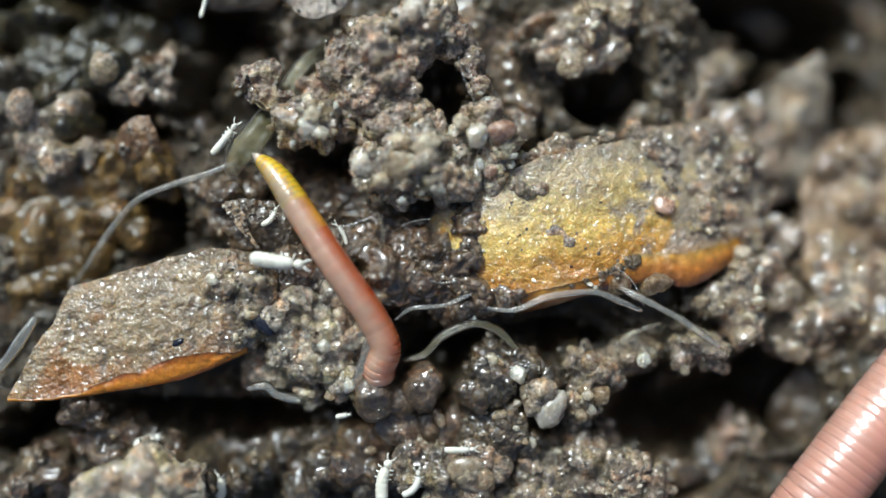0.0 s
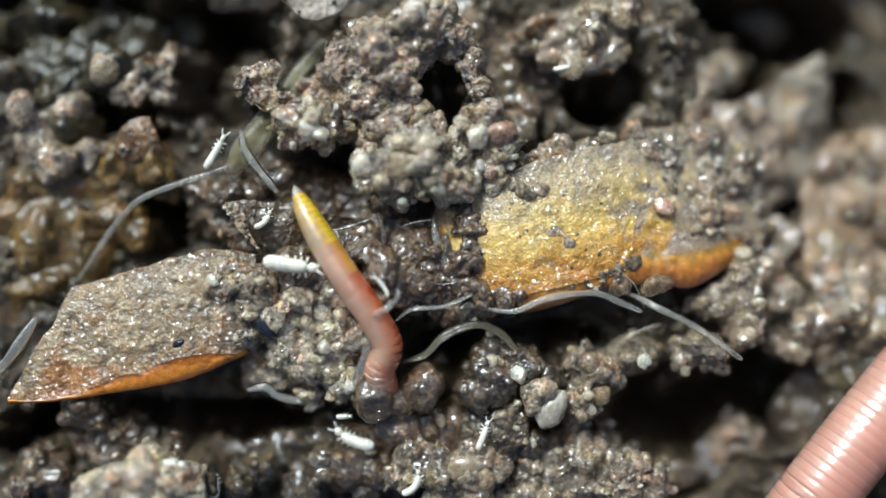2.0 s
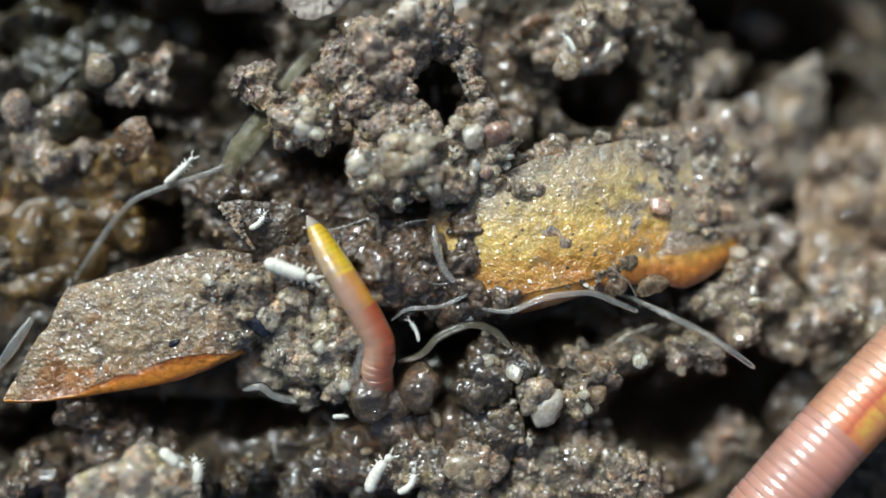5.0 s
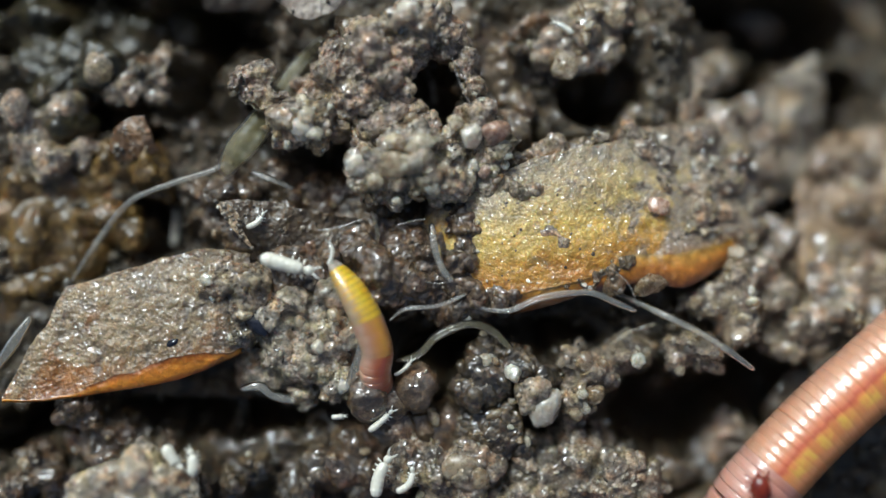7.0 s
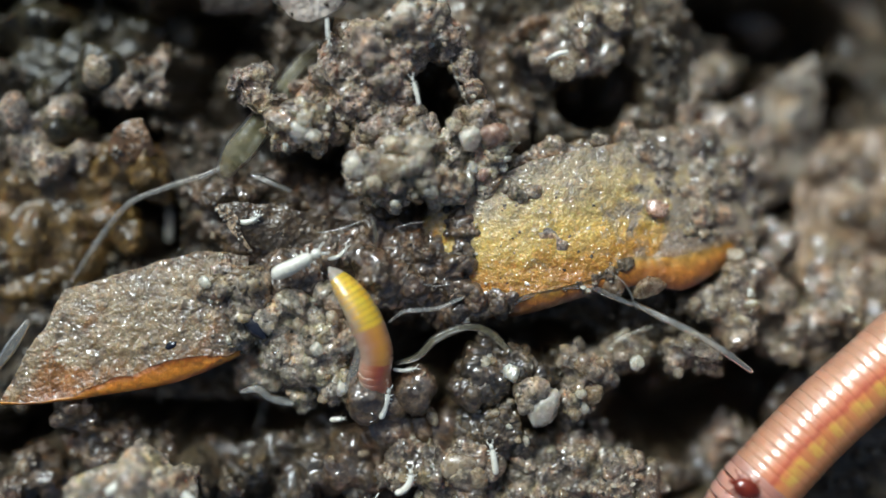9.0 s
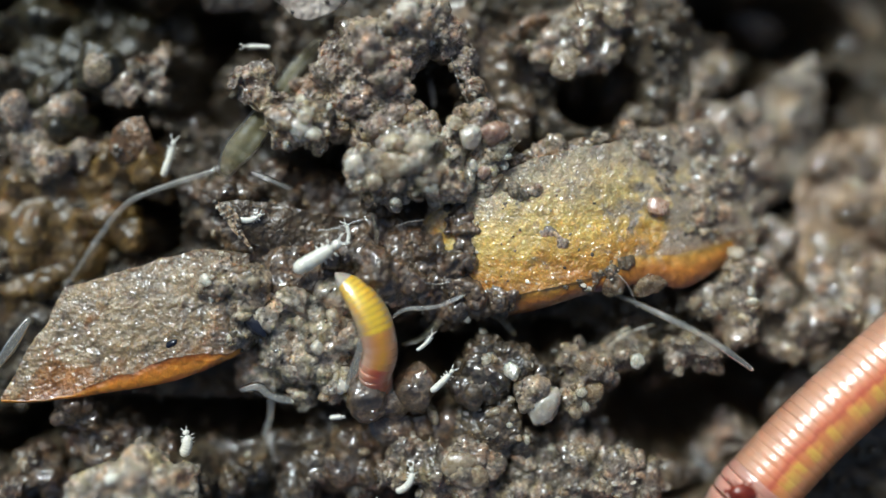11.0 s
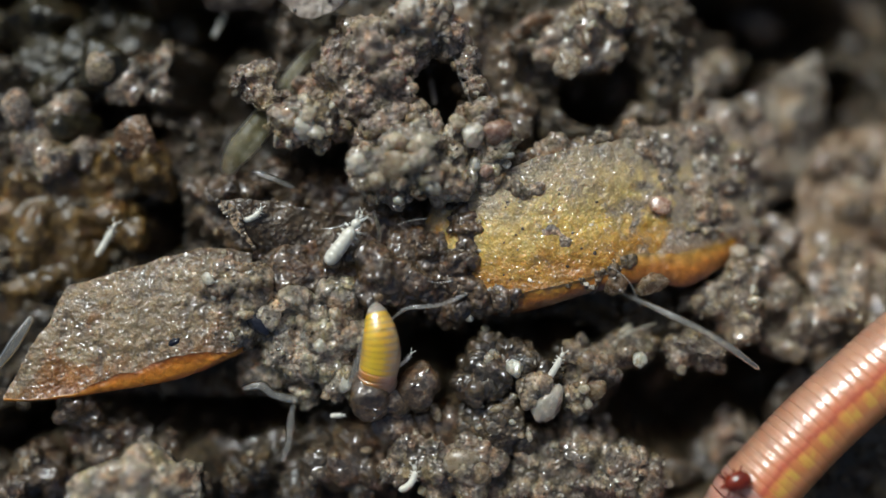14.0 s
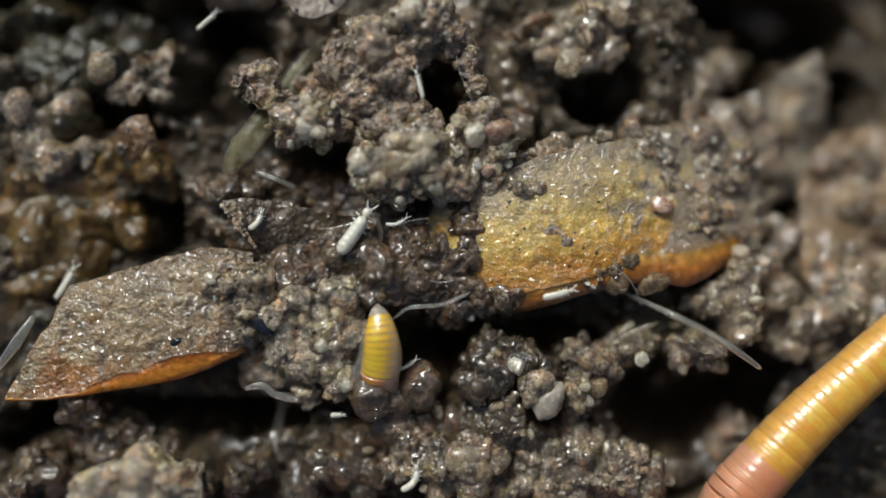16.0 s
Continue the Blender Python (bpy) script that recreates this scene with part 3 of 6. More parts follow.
def smooth_line(points, n):
    """Catmull-Rom through points, n samples evenly by length."""
    p = np.array(points, float)
    p = np.vstack((2 * p[0] - p[1], p, 2 * p[-1] - p[-2]))
    out = []
    for i in range(1, len(p) - 2):
        t = np.linspace(0, 1, 16, endpoint=False)[:, None]
        a, b, c, e = p[i - 1], p[i], p[i + 1], p[i + 2]
        out.append(0.5 * (2 * b + (c - a) * t + (2 * a - 5 * b + 4 * c - e) * t * t + (3 * b - a - 3 * c + e) * t ** 3))
    q = np.vstack(out + [p[-2][None]])
    s = np.concatenate(([0], np.cumsum(np.linalg.norm(np.diff(q, axis=0), axis=1))))
    w = np.linspace(0, s[-1], n)
    return np.stack([np.interp(w, s, q[:, k]) for k in range(q.shape[1])], 1)


def tube(name, points, radii, material, sides=12, n=40, ring=0.0, rings=0, flat=1.0):
    """A rounded tube along points in millimetres, with annuli where rings are given."""
    c = smooth_line(points, n)
    s = np.linspace(0, 1, n)
    r = np.interp(s, np.linspace(0, 1, len(radii)), radii)
    length = np.linalg.norm(np.diff(c, axis=0), axis=1).sum()
    arc = s * length
    r = r * np.sqrt(np.clip(1 - (1 - np.minimum(arc, r) / r) ** 2, 0.02, 1)) * np.sqrt(np.clip(1 - (1 - np.minimum(length - arc, r) / r) ** 2, 0.02, 1))
    if rings:
        r = r * (1 - ring * np.abs(np.cos(np.pi * s * rings)) ** 6)
    t = np.gradient(c, axis=0)
    t /= np.linalg.norm(t, axis=1)[:, None]
    up = np.array((0, 0, 1.0))
    side = np.cross(t, up + 1e-3)
    side /= np.linalg.norm(side, axis=1)[:, None]
    nor = np.cross(side, t)
    verts, faces = [], []
    for i in range(n):
        for k in range(sides):
            a = 2 * np.pi * k / sides
            verts.append(c[i] + r[i] * (np.cos(a) * side[i] + flat * np.sin(a) * nor[i]))
    for i in range(n - 1):
        for k in range(sides):
            a, b = i * sides + k, i * sides + (k + 1) % sides
            faces.append((a, b, b + sides, a + sides))
    faces += [tuple(range(sides))[::-1], tuple(range((n - 1) * sides, n * sides))]
    return mesh_from(name, verts, faces, material)


def ribbon(top, bottom, rows, cols, profile, seed, amp=0.05, freq=2.0, ragged=0.07, calm=0.0):
    """A sheet between two edges given in (u, v, z); profile(s, t) lifts it."""
    a, b = smooth_line(top, cols), smooth_line(bottom, cols)
    out = np.empty((rows, cols, 3))
    for i in range(rows):
        t = i / (rows - 1)
        for j in range(cols):
            q = a[j] * (1 - t) + b[j] * t
            out[i, j] = spot(q[0], q[1], q[2] + profile(j / (cols - 1), t))
    flat = out.reshape(-1, 3)
    wob = flat * np.array((1, 1, 0))
    fade = np.repeat(1 - calm * np.linspace(0, 1, rows), cols)
    for k in (0, 1):
        flat[:, k] += ragged * fade * fbm(wob, 1.5, 3, 30 + k)
    flat[:, 2] += amp * fade * fbm(flat * np.array((1, 1, 0)), freq, 4, seed)
    return flat.reshape(rows, cols, 3)


def sheet_faces(rows, cols):
    i, j = np.meshgrid(np.arange(rows - 1), np.arange(cols - 1), indexing="ij")
    a = (i * cols + j).ravel()
    return np.stack((a, a + cols, a + cols + 1, a + 1), 1)


def slab(grid, depth):
    """Closes a sheet into a solid of some depth (mm, downwards)."""
    rows, cols = grid.shape[:2]
    top = grid.reshape(-1, 3)
    low = top - np.array((0, 0, depth))
    f = sheet_faces(rows, cols)
    n = len(top)
    faces = [f, f[:, ::-1] + n]
    rim = np.concatenate((np.arange(cols), np.arange(1, rows) * cols + cols - 1,
                          (rows - 1) * cols + np.arange(cols - 2, -1, -1), np.arange(rows - 2, 0, -1) * cols))
    nxt = np.roll(rim, -1)
    k = np.arange(len(rim))
    kn = np.roll(k, -1)
    faces.append(np.stack((2 * n + k, 2 * n + kn, 2 * n + len(rim) + kn, 2 * n + len(rim) + k), 1))
    return np.vstack((top, low, top[rim], low[rim])), np.vstack(faces)


# ---- soil clumps ----
def soils():
    clump("crumbly grey-brown wet soil clod with pale grains", [
        (455, 148, 0.3, 36), (418, 140, 0.3, 20), (475, 178, 0.2, 28)], 1, M_SOIL_RED, grains=3, grain_size=(0.06, 0.14), crisp=0.8)
    clump("pale grainy soil knob on the tall clod", [(515, 215, 0.45, 44), (552, 222, 0.45, 34), (500, 232, 0.3, 30)], 2, M_SOIL_PALE, grains=34, grain_size=(0.12, 0.26))
    clump("tall crumbly clod of wet grey-brown soil", [
        (600, 120, 0.35, 52), (650, 92, 0.6, 66), (705, 66, 0.5, 52), (685, 130, 0.55, 45), (630, 160, 0.3, 42),
        (738, 72, 0.2, 36), (792, 66, 0.0, 36), (600, 195, -0.4, 48), (560, 165, -0.5, 45), (692, 205, 0.2, 40), (650, 225, -0.7, 58),
        (826, 112, 0.0, 24), (838, 155, 0.1, 24), (845, 200, 0.2, 34), (762, 240, 0.2, 34), (735, 200, 0.1, 24)], 3, M_SOIL_RED, grains=14, crisp=0.8)
    clump("pale gritty crest of the tall clod", [(730, 22, 0.75, 34), (765, 30, 0.6, 30), (700, 32, 0.7, 26), (775, 62, 0.45, 26)], 32, M_SOIL_PALE, grains=16)
    clump("grainy lower lip of the tall soil clod", [
        (872, 235, 0.3, 38), (832, 235, 0.4, 28), (720, 250, 0.6, 44), (645, 300, 0.6, 32), (690, 288, 0.7, 44), (740, 300, 0.65, 46),
        (790, 312, 0.55, 44), (700, 338, 0.4, 36), (800, 338, 0.4, 26), (664, 352, 0.3, 20), (860, 290, 0.1, 34), (800, 265, 0.4, 40)],
        4, M_SOIL_BUFF, grains=62, grain_size=(0.12, 0.3))
    clump("blurred brown soil behind the tall clod", [
        (870, 120, -1.4, 52), (905, 180, -1.4, 46), (905, 235, -1.2, 40), (830, 70, -1.2, 40), (815, 30, -1.6, 42), (940, 120, -1.9, 44)],
        5, M_SOIL, 0.075, grains=8)
    clump("pale soil clod with rounded translucent grains", [
        (1030, 42, -1.0, 50), (1082, 28, -1.0, 46), (1000, 72, -1.0, 34), (1062, 94, -0.9, 30), (1012, 106, -0.9, 24), (1135, 28, -1.5, 50),
        (1180, 10, -1.5, 40), (960, 100, -1.1, 26)], 6, M_SOIL_PALE, 0.07, grains=44, grain_size=(0.16, 0.4))
    clump("brown soil rim round the dark hollow", [
        (1185, 100, -1.7, 55), (1240, 135, -1.7, 50), (1175, 55, -1.9, 50), (1270, 120, -2.2, 30), (1212, 190, -1.5, 38), (1130, 215, -1.3, 36), (1162, 240, -0.8, 30),
        (1180, 265, -0.55, 36), (1232, 258, -0.7, 42), (1280, 205, -1.2, 36), (1270, 270, -0.8, 40), (1110, 120, -3.6, 60)], 7, M_SOIL_PALE, 0.08, grains=14)
    clump("grey soil crust stuck on the peel's end", [
        (1185, 285, -0.25, 34), (1235, 300, -0.25, 40), (1285, 325, -0.35, 44), (1315, 385, -0.45, 38), (1265, 375, -0.2, 40),
        (1225, 345, -0.12, 30), (1145, 272, -0.2, 24), (1300, 290, -0.5, 40), (1330, 405, -0.6, 30), (1180, 325, -0.05, 18), (1215, 405, -0.15, 22), (1258, 418, -0.12, 26), (1300, 425, -0.3, 34), (1326, 442, -0.45, 30), (1240, 385, -0.1, 22)],
        8, M_SOIL_PALE, 0.055, grains=26, knobs=6, crisp=0.5, grain_size=(0.12, 0.28))
    clump("grey crumbly soil beside the peel", [
        (1290, 510, -0.7, 46), (1330, 478, -0.8, 46), (1250, 540, -0.7, 40), (1310, 560, -0.8, 44), (1380, 440, -1.4, 46), (1370, 520, -1.3, 56),
        (1430, 575, -1.7, 52), (1500, 565, -1.7, 56), (1470, 490, -1.6, 64), (1550, 575, -1.9, 50), (1545, 505, -1.8, 60), (1400, 600, -1.7, 36)],
        9, M_SOIL_PALE, 0.075, grains=44, grain_size=(0.14, 0.36))
    clump("small pale-orange soil lump", [(1230, 622, -0.5, 40), (1260, 630, -0.55, 28), (1205, 640, -0.7, 22)], 10, M_SOIL_GREY, grains=7)
    clump("small brown soil lump in the dark hollow", [(1295, 765, -2.2, 38), (1325, 780, -2.3, 28), (1270, 800, -2.6, 30)], 11, M_SOIL_RED, 0.07, grains=4)
    # blackish colour stands in for the shade down in the hollow
    clump("wet lump coloured blackish for the hollow's shade", [(1290, 850, -2.7, 48), (1240, 830, -2.8, 36), (1190, 840, -2.0, 34), (1350, 840, -2.8, 45)], 12, M_SOIL_DARK_SHADE, 0.08, grains=8)
    clump("grey grainy soil clod over the peel's broken end", [
        (520, 540, 0.1, 56), (560, 582, 0.2, 56), (500, 602, 0.1, 48), (560, 640, 0.1, 56), (600, 680, 0.0, 36), (480, 560, 0.0, 38),
        (540, 690, -0.45, 36), (590, 530, 0.0, 46), (620, 610, -0.1, 36), (455, 650, -0.9, 34), (490, 658, -0.7, 36)],
        13, M_SOIL_BUFF, grains=30, grain_size=(0.08, 0.2))
    clump("wet soil with glassy grains on the peel", [
        (440, 545, 0.1, 34), (455, 500, 0.15, 34), (380, 512, 0.15, 30), (420, 490, 0.1, 28), (395, 475, 0.1, 24), (430, 590, 0.05, 26)],
        14, M_SOIL_GREY, grains=30, grain_size=(0.1, 0.24))
    clump("dark glistening soil between the two peels", [
        (470, 440, -0.35, 70), (545, 432, -0.45, 80), (625, 425, -0.5, 84), (700, 430, -0.5, 80), (560, 480, -0.25, 76), (640, 490, -0.25, 80), (715, 490, -0.3, 76),
        (775, 480, -0.3, 60), (720, 395, -0.8, 60), (810, 505, -0.25, 50), (690, 525, -0.35, 50), (765, 520, -0.3, 44), (850, 532, -0.1, 26), (900, 528, 0.1, 24)],
        15, M_SOIL_SLIMY, grains=8, amp=0.9, knobs=3, soften=8, crisp=0.55, grit=60)
    clump("brown soil under the small leaf flake", [
        (560, 350, -1.4, 46), (480, 330, -1.2, 46), (400, 335, -0.9, 42), (370, 385, -1.1, 44), (430, 412, -0.4, 44), (500, 385, -0.5, 46),
        (345, 330, -1.2, 34), (620, 370, -1.6, 46)], 16, M_SOIL_SLIMY, grains=16)
    clump("small round wet lumps at the worm's hole", [(648, 706, 0.3, 42), (736, 692, 0.0, 44), (692, 712, -0.1, 30)], 17, M_SOIL_SLIMY, grains=3, knobs=0, grit=8, soften=6, crisp=0.15, amp=0.5, lumpy=0.2)
    clump("smooth wet brown lumps", [(690, 764, -0.45, 56), (748, 752, -0.8, 34), (792, 765, -0.7, 44), (632, 790, -0.7, 44), (600, 838, -0.5, 50), (655, 840, -0.6, 36)], 18, M_SOIL_SLIMY, grains=5, knobs=0, grit=8, soften=6, crisp=0.15, amp=0.5, lumpy=0.22)
    clump("grey-brown soil clod with flat grains", [
        (720, 830, -0.1, 42), (770, 822, 0.0, 38), (830, 832, 0.1, 46), (872, 830, 0.0, 26), (830, 862, 0.0, 30), (780, 860, -0.1, 36), (700, 850, -0.2, 34)],
        19, M_SOIL_GREY, grains=9, grain_size=(0.15, 0.3))
    clump("crumbly dark soil clod by the pale stone", [
        (872, 662, -0.2, 42), (842, 696, -0.3, 36), (905, 650, -0.1, 32), (930, 662, -0.1, 30), (880, 700, -0.6, 36), (870, 765, -0.3, 46),
        (900, 790, -0.3, 36), (830, 760, -0.6, 34), (960, 680, -0.2, 30)], 20, M_SOIL_DARK_SHADE, grains=26, grain_size=(0.08, 0.2), soften=3, crisp=0.6, grit=60)
    clump("beaded grey soil beside the pale stone", [
        (1010, 640, -0.4, 32), (1050, 662, -0.4, 34), (1022, 702, -0.3, 36), (1100, 632, -1.0, 34), (1130, 622, -1.0, 26), (1042, 720, -0.4, 22),
        (1010, 760, -1.0, 34), (1060, 780, -1.3, 36)], 21, M_SOIL_GREY, grains=44, grain_size=(0.14, 0.3))
    clump("rough sandy soil mound", [
        (1030, 832, -0.2, 52), (1082, 860, -0.1, 46), (1115, 858, -0.2, 44), (990, 862, -0.3, 46), (950, 820, -0.6, 36), (1150, 885, -0.3, 44),
        (920, 870, -0.5, 44), (880, 885, -0.5, 36)], 22, M_SOIL_GREY, grains=24, grain_size=(0.07, 0.2))
    clump("blurred pale soil lump close to the lens", [(250, 868, 1.1, 60), (320, 870, 1.0, 48), (175, 880, 1.0, 50), (215, 850, 1.0, 34)], 23, M_SOIL_BUFF, grains=4)
    clump("small wet crumbs under the peel", [
        (130, 722, -0.45, 27), (155, 742, -0.55, 25), (205, 762, -0.85, 30), (245, 786, -0.95, 30), (180, 800, -0.85, 34), (290, 792, -0.85, 32),
        (128, 782, -1.05, 30), (60, 832, -0.95, 39), (25, 862, -0.85, 36), (95, 855, -1.15, 36), (330, 800, -1.85, 27)], 24, M_SOIL_SLIMY, grains=12, grain_size=(0.07, 0.18), knobs=5, soften=6, crisp=0.15, grit=50)
    # the dark material paints the shade of the gap below the peel
    clump("wet crumbs below the peel, coloured dark for the gap's shade", [
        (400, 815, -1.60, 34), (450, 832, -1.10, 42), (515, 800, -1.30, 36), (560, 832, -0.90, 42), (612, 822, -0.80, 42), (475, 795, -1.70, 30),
        (640, 872, -0.80, 36), (410, 865, -0.90, 38), (520, 870, -0.80, 42), (370, 840, -1.50, 36), (580, 775, -1.30, 32)], 25, M_SOIL_DARK_SHADE, grains=12, grain_size=(0.07, 0.18), knobs=5, soften=6, crisp=0.15, grit=50)
    clump("olive-brown wet soil mass, darkened for the corner's shade", [
        (60, 115, -2.0, 66), (135, 88, -1.6, 44), (165, 118, -1.1, 34), (90, 172, -1.4, 56), (110, 222, -1.4, 36), (180, 30, -2.9, 54),
        (100, 34, -2.5, 50), (25, 40, -2.5, 54), (245, 55, -2.9, 56), (310, 40, -3.2, 50), (210, 95, -2.6, 44)], 26, M_SOIL_OLIVE_SHADE, 0.085, grains=4, knobs=2, grit=0, soften=14, crisp=0.0, amp=1.0)
    clump("amber-brown smooth wet soil mass", [
        (262, 300, -1.3, 46), (180, 312, -1.3, 60), (90, 340, -1.4, 70), (40, 430, -1.3, 80), (120, 420, -1.4, 72), (200, 378, -1.4, 44),
        (228, 412, -1.2, 26), (30, 520, -1.5, 54), (85, 502, -1.5, 44), (30, 330, -1.4, 50)], 27, M_SOIL_AMBER, 0.085, grains=4, knobs=2, grit=0, soften=14, crisp=0.0, amp=1.0)
    # pale soil colour stands in for broad wet highlights on these lumps
    clump("glossy wet soil lump, coloured pale for its blue-grey sheen", [(68, 268, -0.95, 44), (30, 250, -1.1, 26), (140, 262, -1.2, 42), (95, 190, -1.2, 44), (40, 205, -1.2, 34)], 28, M_SOIL_PALE, 0.07, grains=4, knobs=3, grit=0, soften=10, crisp=0.0, amp=1.3)
    clump("jagged wet crumb standing over a dark gap", [(252, 118, -1.1, 34), (222, 150, -1.15, 30), (266, 148, -1.1, 30), (278, 172, -1.2, 20), (288, 95, -1.3, 22), (200, 160, -1.3, 22)],
          29, M_SOIL_GREY, 0.06, grains=5, grain_size=(0.06, 0.14))
    # shade of the gap is in the lump's colour
    clump("wet lump deep in the gap, its shade put into the colour", [(352, 242, -2.5, 42), (315, 255, -2.8, 32), (395, 250, -2.5, 30)], 30, M_SOIL_DARK_SHADE, 0.07, grains=4)
    # coloured dark because the far gap lies in shade
    clump("far blurred soil at the patch's edge, darkened for the gap's shade", [
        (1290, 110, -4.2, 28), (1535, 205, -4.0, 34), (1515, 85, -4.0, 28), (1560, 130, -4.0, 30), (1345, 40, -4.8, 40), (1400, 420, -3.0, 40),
        (1540, 360, -3.2, 40), (1480, 260, -3.6, 44)], 31, M_SOIL_DARK_SHADE, 0.09, grains=6, grain_size=(0.2, 0.4))


soils()


# ---- ground ----
def ground():
    """One sheet of wet soil, coloured dark for the gaps' shade, finely dug in the middle, running out to the pot's far
    surroundings.
    """
    def axis(half, step, far):
        inner = np.arange(0, half, step)
        outer, d, x = [], step, half
        while x < far:
            outer.append(x)
            d *= 1.13
            x += d
        pos = np.concatenate((inner, outer))
        return np.concatenate((-pos[:0:-1], pos))

    xs, ys = axis(14.0, 0.075, 600), axis(8.6, 0.075, 600)
    x, y = np.meshgrid(xs, ys)
    p = np.stack((x.ravel(), y.ravel(), np.zeros(x.size)), 1)
    away = np.maximum(np.abs(p[:, 0]) - 13.6, np.abs(p[:, 1]) - 8.2)
    rim = np.clip(away / 2.5, 0, 1)
    east = np.clip((p[:, 0] - spot(1230, 0)[0]) / 2.0, 0, 1) * np.clip((p[:, 1] - spot(0, 560)[1]) / 2.0, 0, 1)
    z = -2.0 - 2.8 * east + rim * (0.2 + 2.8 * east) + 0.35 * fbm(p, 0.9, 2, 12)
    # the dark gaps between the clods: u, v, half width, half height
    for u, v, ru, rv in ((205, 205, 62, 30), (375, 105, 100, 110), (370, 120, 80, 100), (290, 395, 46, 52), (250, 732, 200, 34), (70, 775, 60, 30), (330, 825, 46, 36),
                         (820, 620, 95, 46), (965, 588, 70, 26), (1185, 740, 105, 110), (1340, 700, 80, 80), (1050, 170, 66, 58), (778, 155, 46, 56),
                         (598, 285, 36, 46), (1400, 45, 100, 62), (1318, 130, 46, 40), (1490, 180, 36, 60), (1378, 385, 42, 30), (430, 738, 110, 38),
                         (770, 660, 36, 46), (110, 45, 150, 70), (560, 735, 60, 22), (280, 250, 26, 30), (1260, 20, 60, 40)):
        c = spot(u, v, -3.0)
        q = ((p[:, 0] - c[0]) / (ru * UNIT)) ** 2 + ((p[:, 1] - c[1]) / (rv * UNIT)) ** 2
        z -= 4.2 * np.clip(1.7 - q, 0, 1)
    for a, b, c, r in ALL_LOBES:
        near = (np.abs(p[:, 0] - a) < 3) & (np.abs(p[:, 1] - b) < 3)
        d = np.hypot(p[near, 0] - a, p[near, 1] - b)
        z[near] = np.maximum(z[near], c - 0.35 * r - 3.6 * np.maximum(0, d - 0.55 * r))
    z += 0.16 * np.abs(fbm(p, 1.8, 2, 21)) * (1 - rim)
    soft = np.clip(away / 60, 0, 1)
    z += 0.3 * fbm(p, 0.8, 3, 3) + 0.1 * fbm(p, 3.0, 2, 8) * (1 - soft) + soft * 6 * fbm(p, 0.02, 3, 4)
    p[:, 2] = z
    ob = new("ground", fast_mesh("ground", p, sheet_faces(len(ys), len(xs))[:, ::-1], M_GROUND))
    tagged(ob, "wet crumbly soil full of gaps, coloured dark for their shade", "soil", kind="structure")
    # loose crumbs strewn over the sheet
    rng = np.random.RandomState(5)
    gx, gy = rng.uniform(-14, 14, 4200), rng.uniform(-8.5, 8.5, 4200)
    ix, iy = np.clip(np.searchsorted(xs, gx), 0, len(xs) - 1), np.clip(np.searchsorted(ys, gy), 0, len(ys) - 1)
    gz = z.reshape(len(ys), len(xs))[iy, ix]
    shapes = [facet(70 + k, 2, 10)[0] for k in range(12)]
    faces = ICO[2][1]
    vs, fs = [], []
    for k in range(len(gx)):
        r = 0.06 + 0.2 * rng.random() ** 2.5
        vs.append(shapes[k % 12] * r + np.array((gx[k], gy[k], gz[k] + 0.2 * r)))
        fs.append(faces + k * len(shapes[0]))
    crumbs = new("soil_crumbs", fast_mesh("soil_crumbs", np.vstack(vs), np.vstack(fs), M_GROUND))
    tagged(crumbs, "loose wet soil crumbs strewn in the gaps", "soil crumbs", kind="stuff")


ground()


# ---- the rotting peel ----
def solid_sheet(name, grid, depth, material, label, category, group=""):
    v, f = slab(grid, depth)
    base = v.mean(0)
    base[2] = v[:, 2].min()
    return thing(name, fast_mesh(name, v - base, f, material), base, label, category, group), base


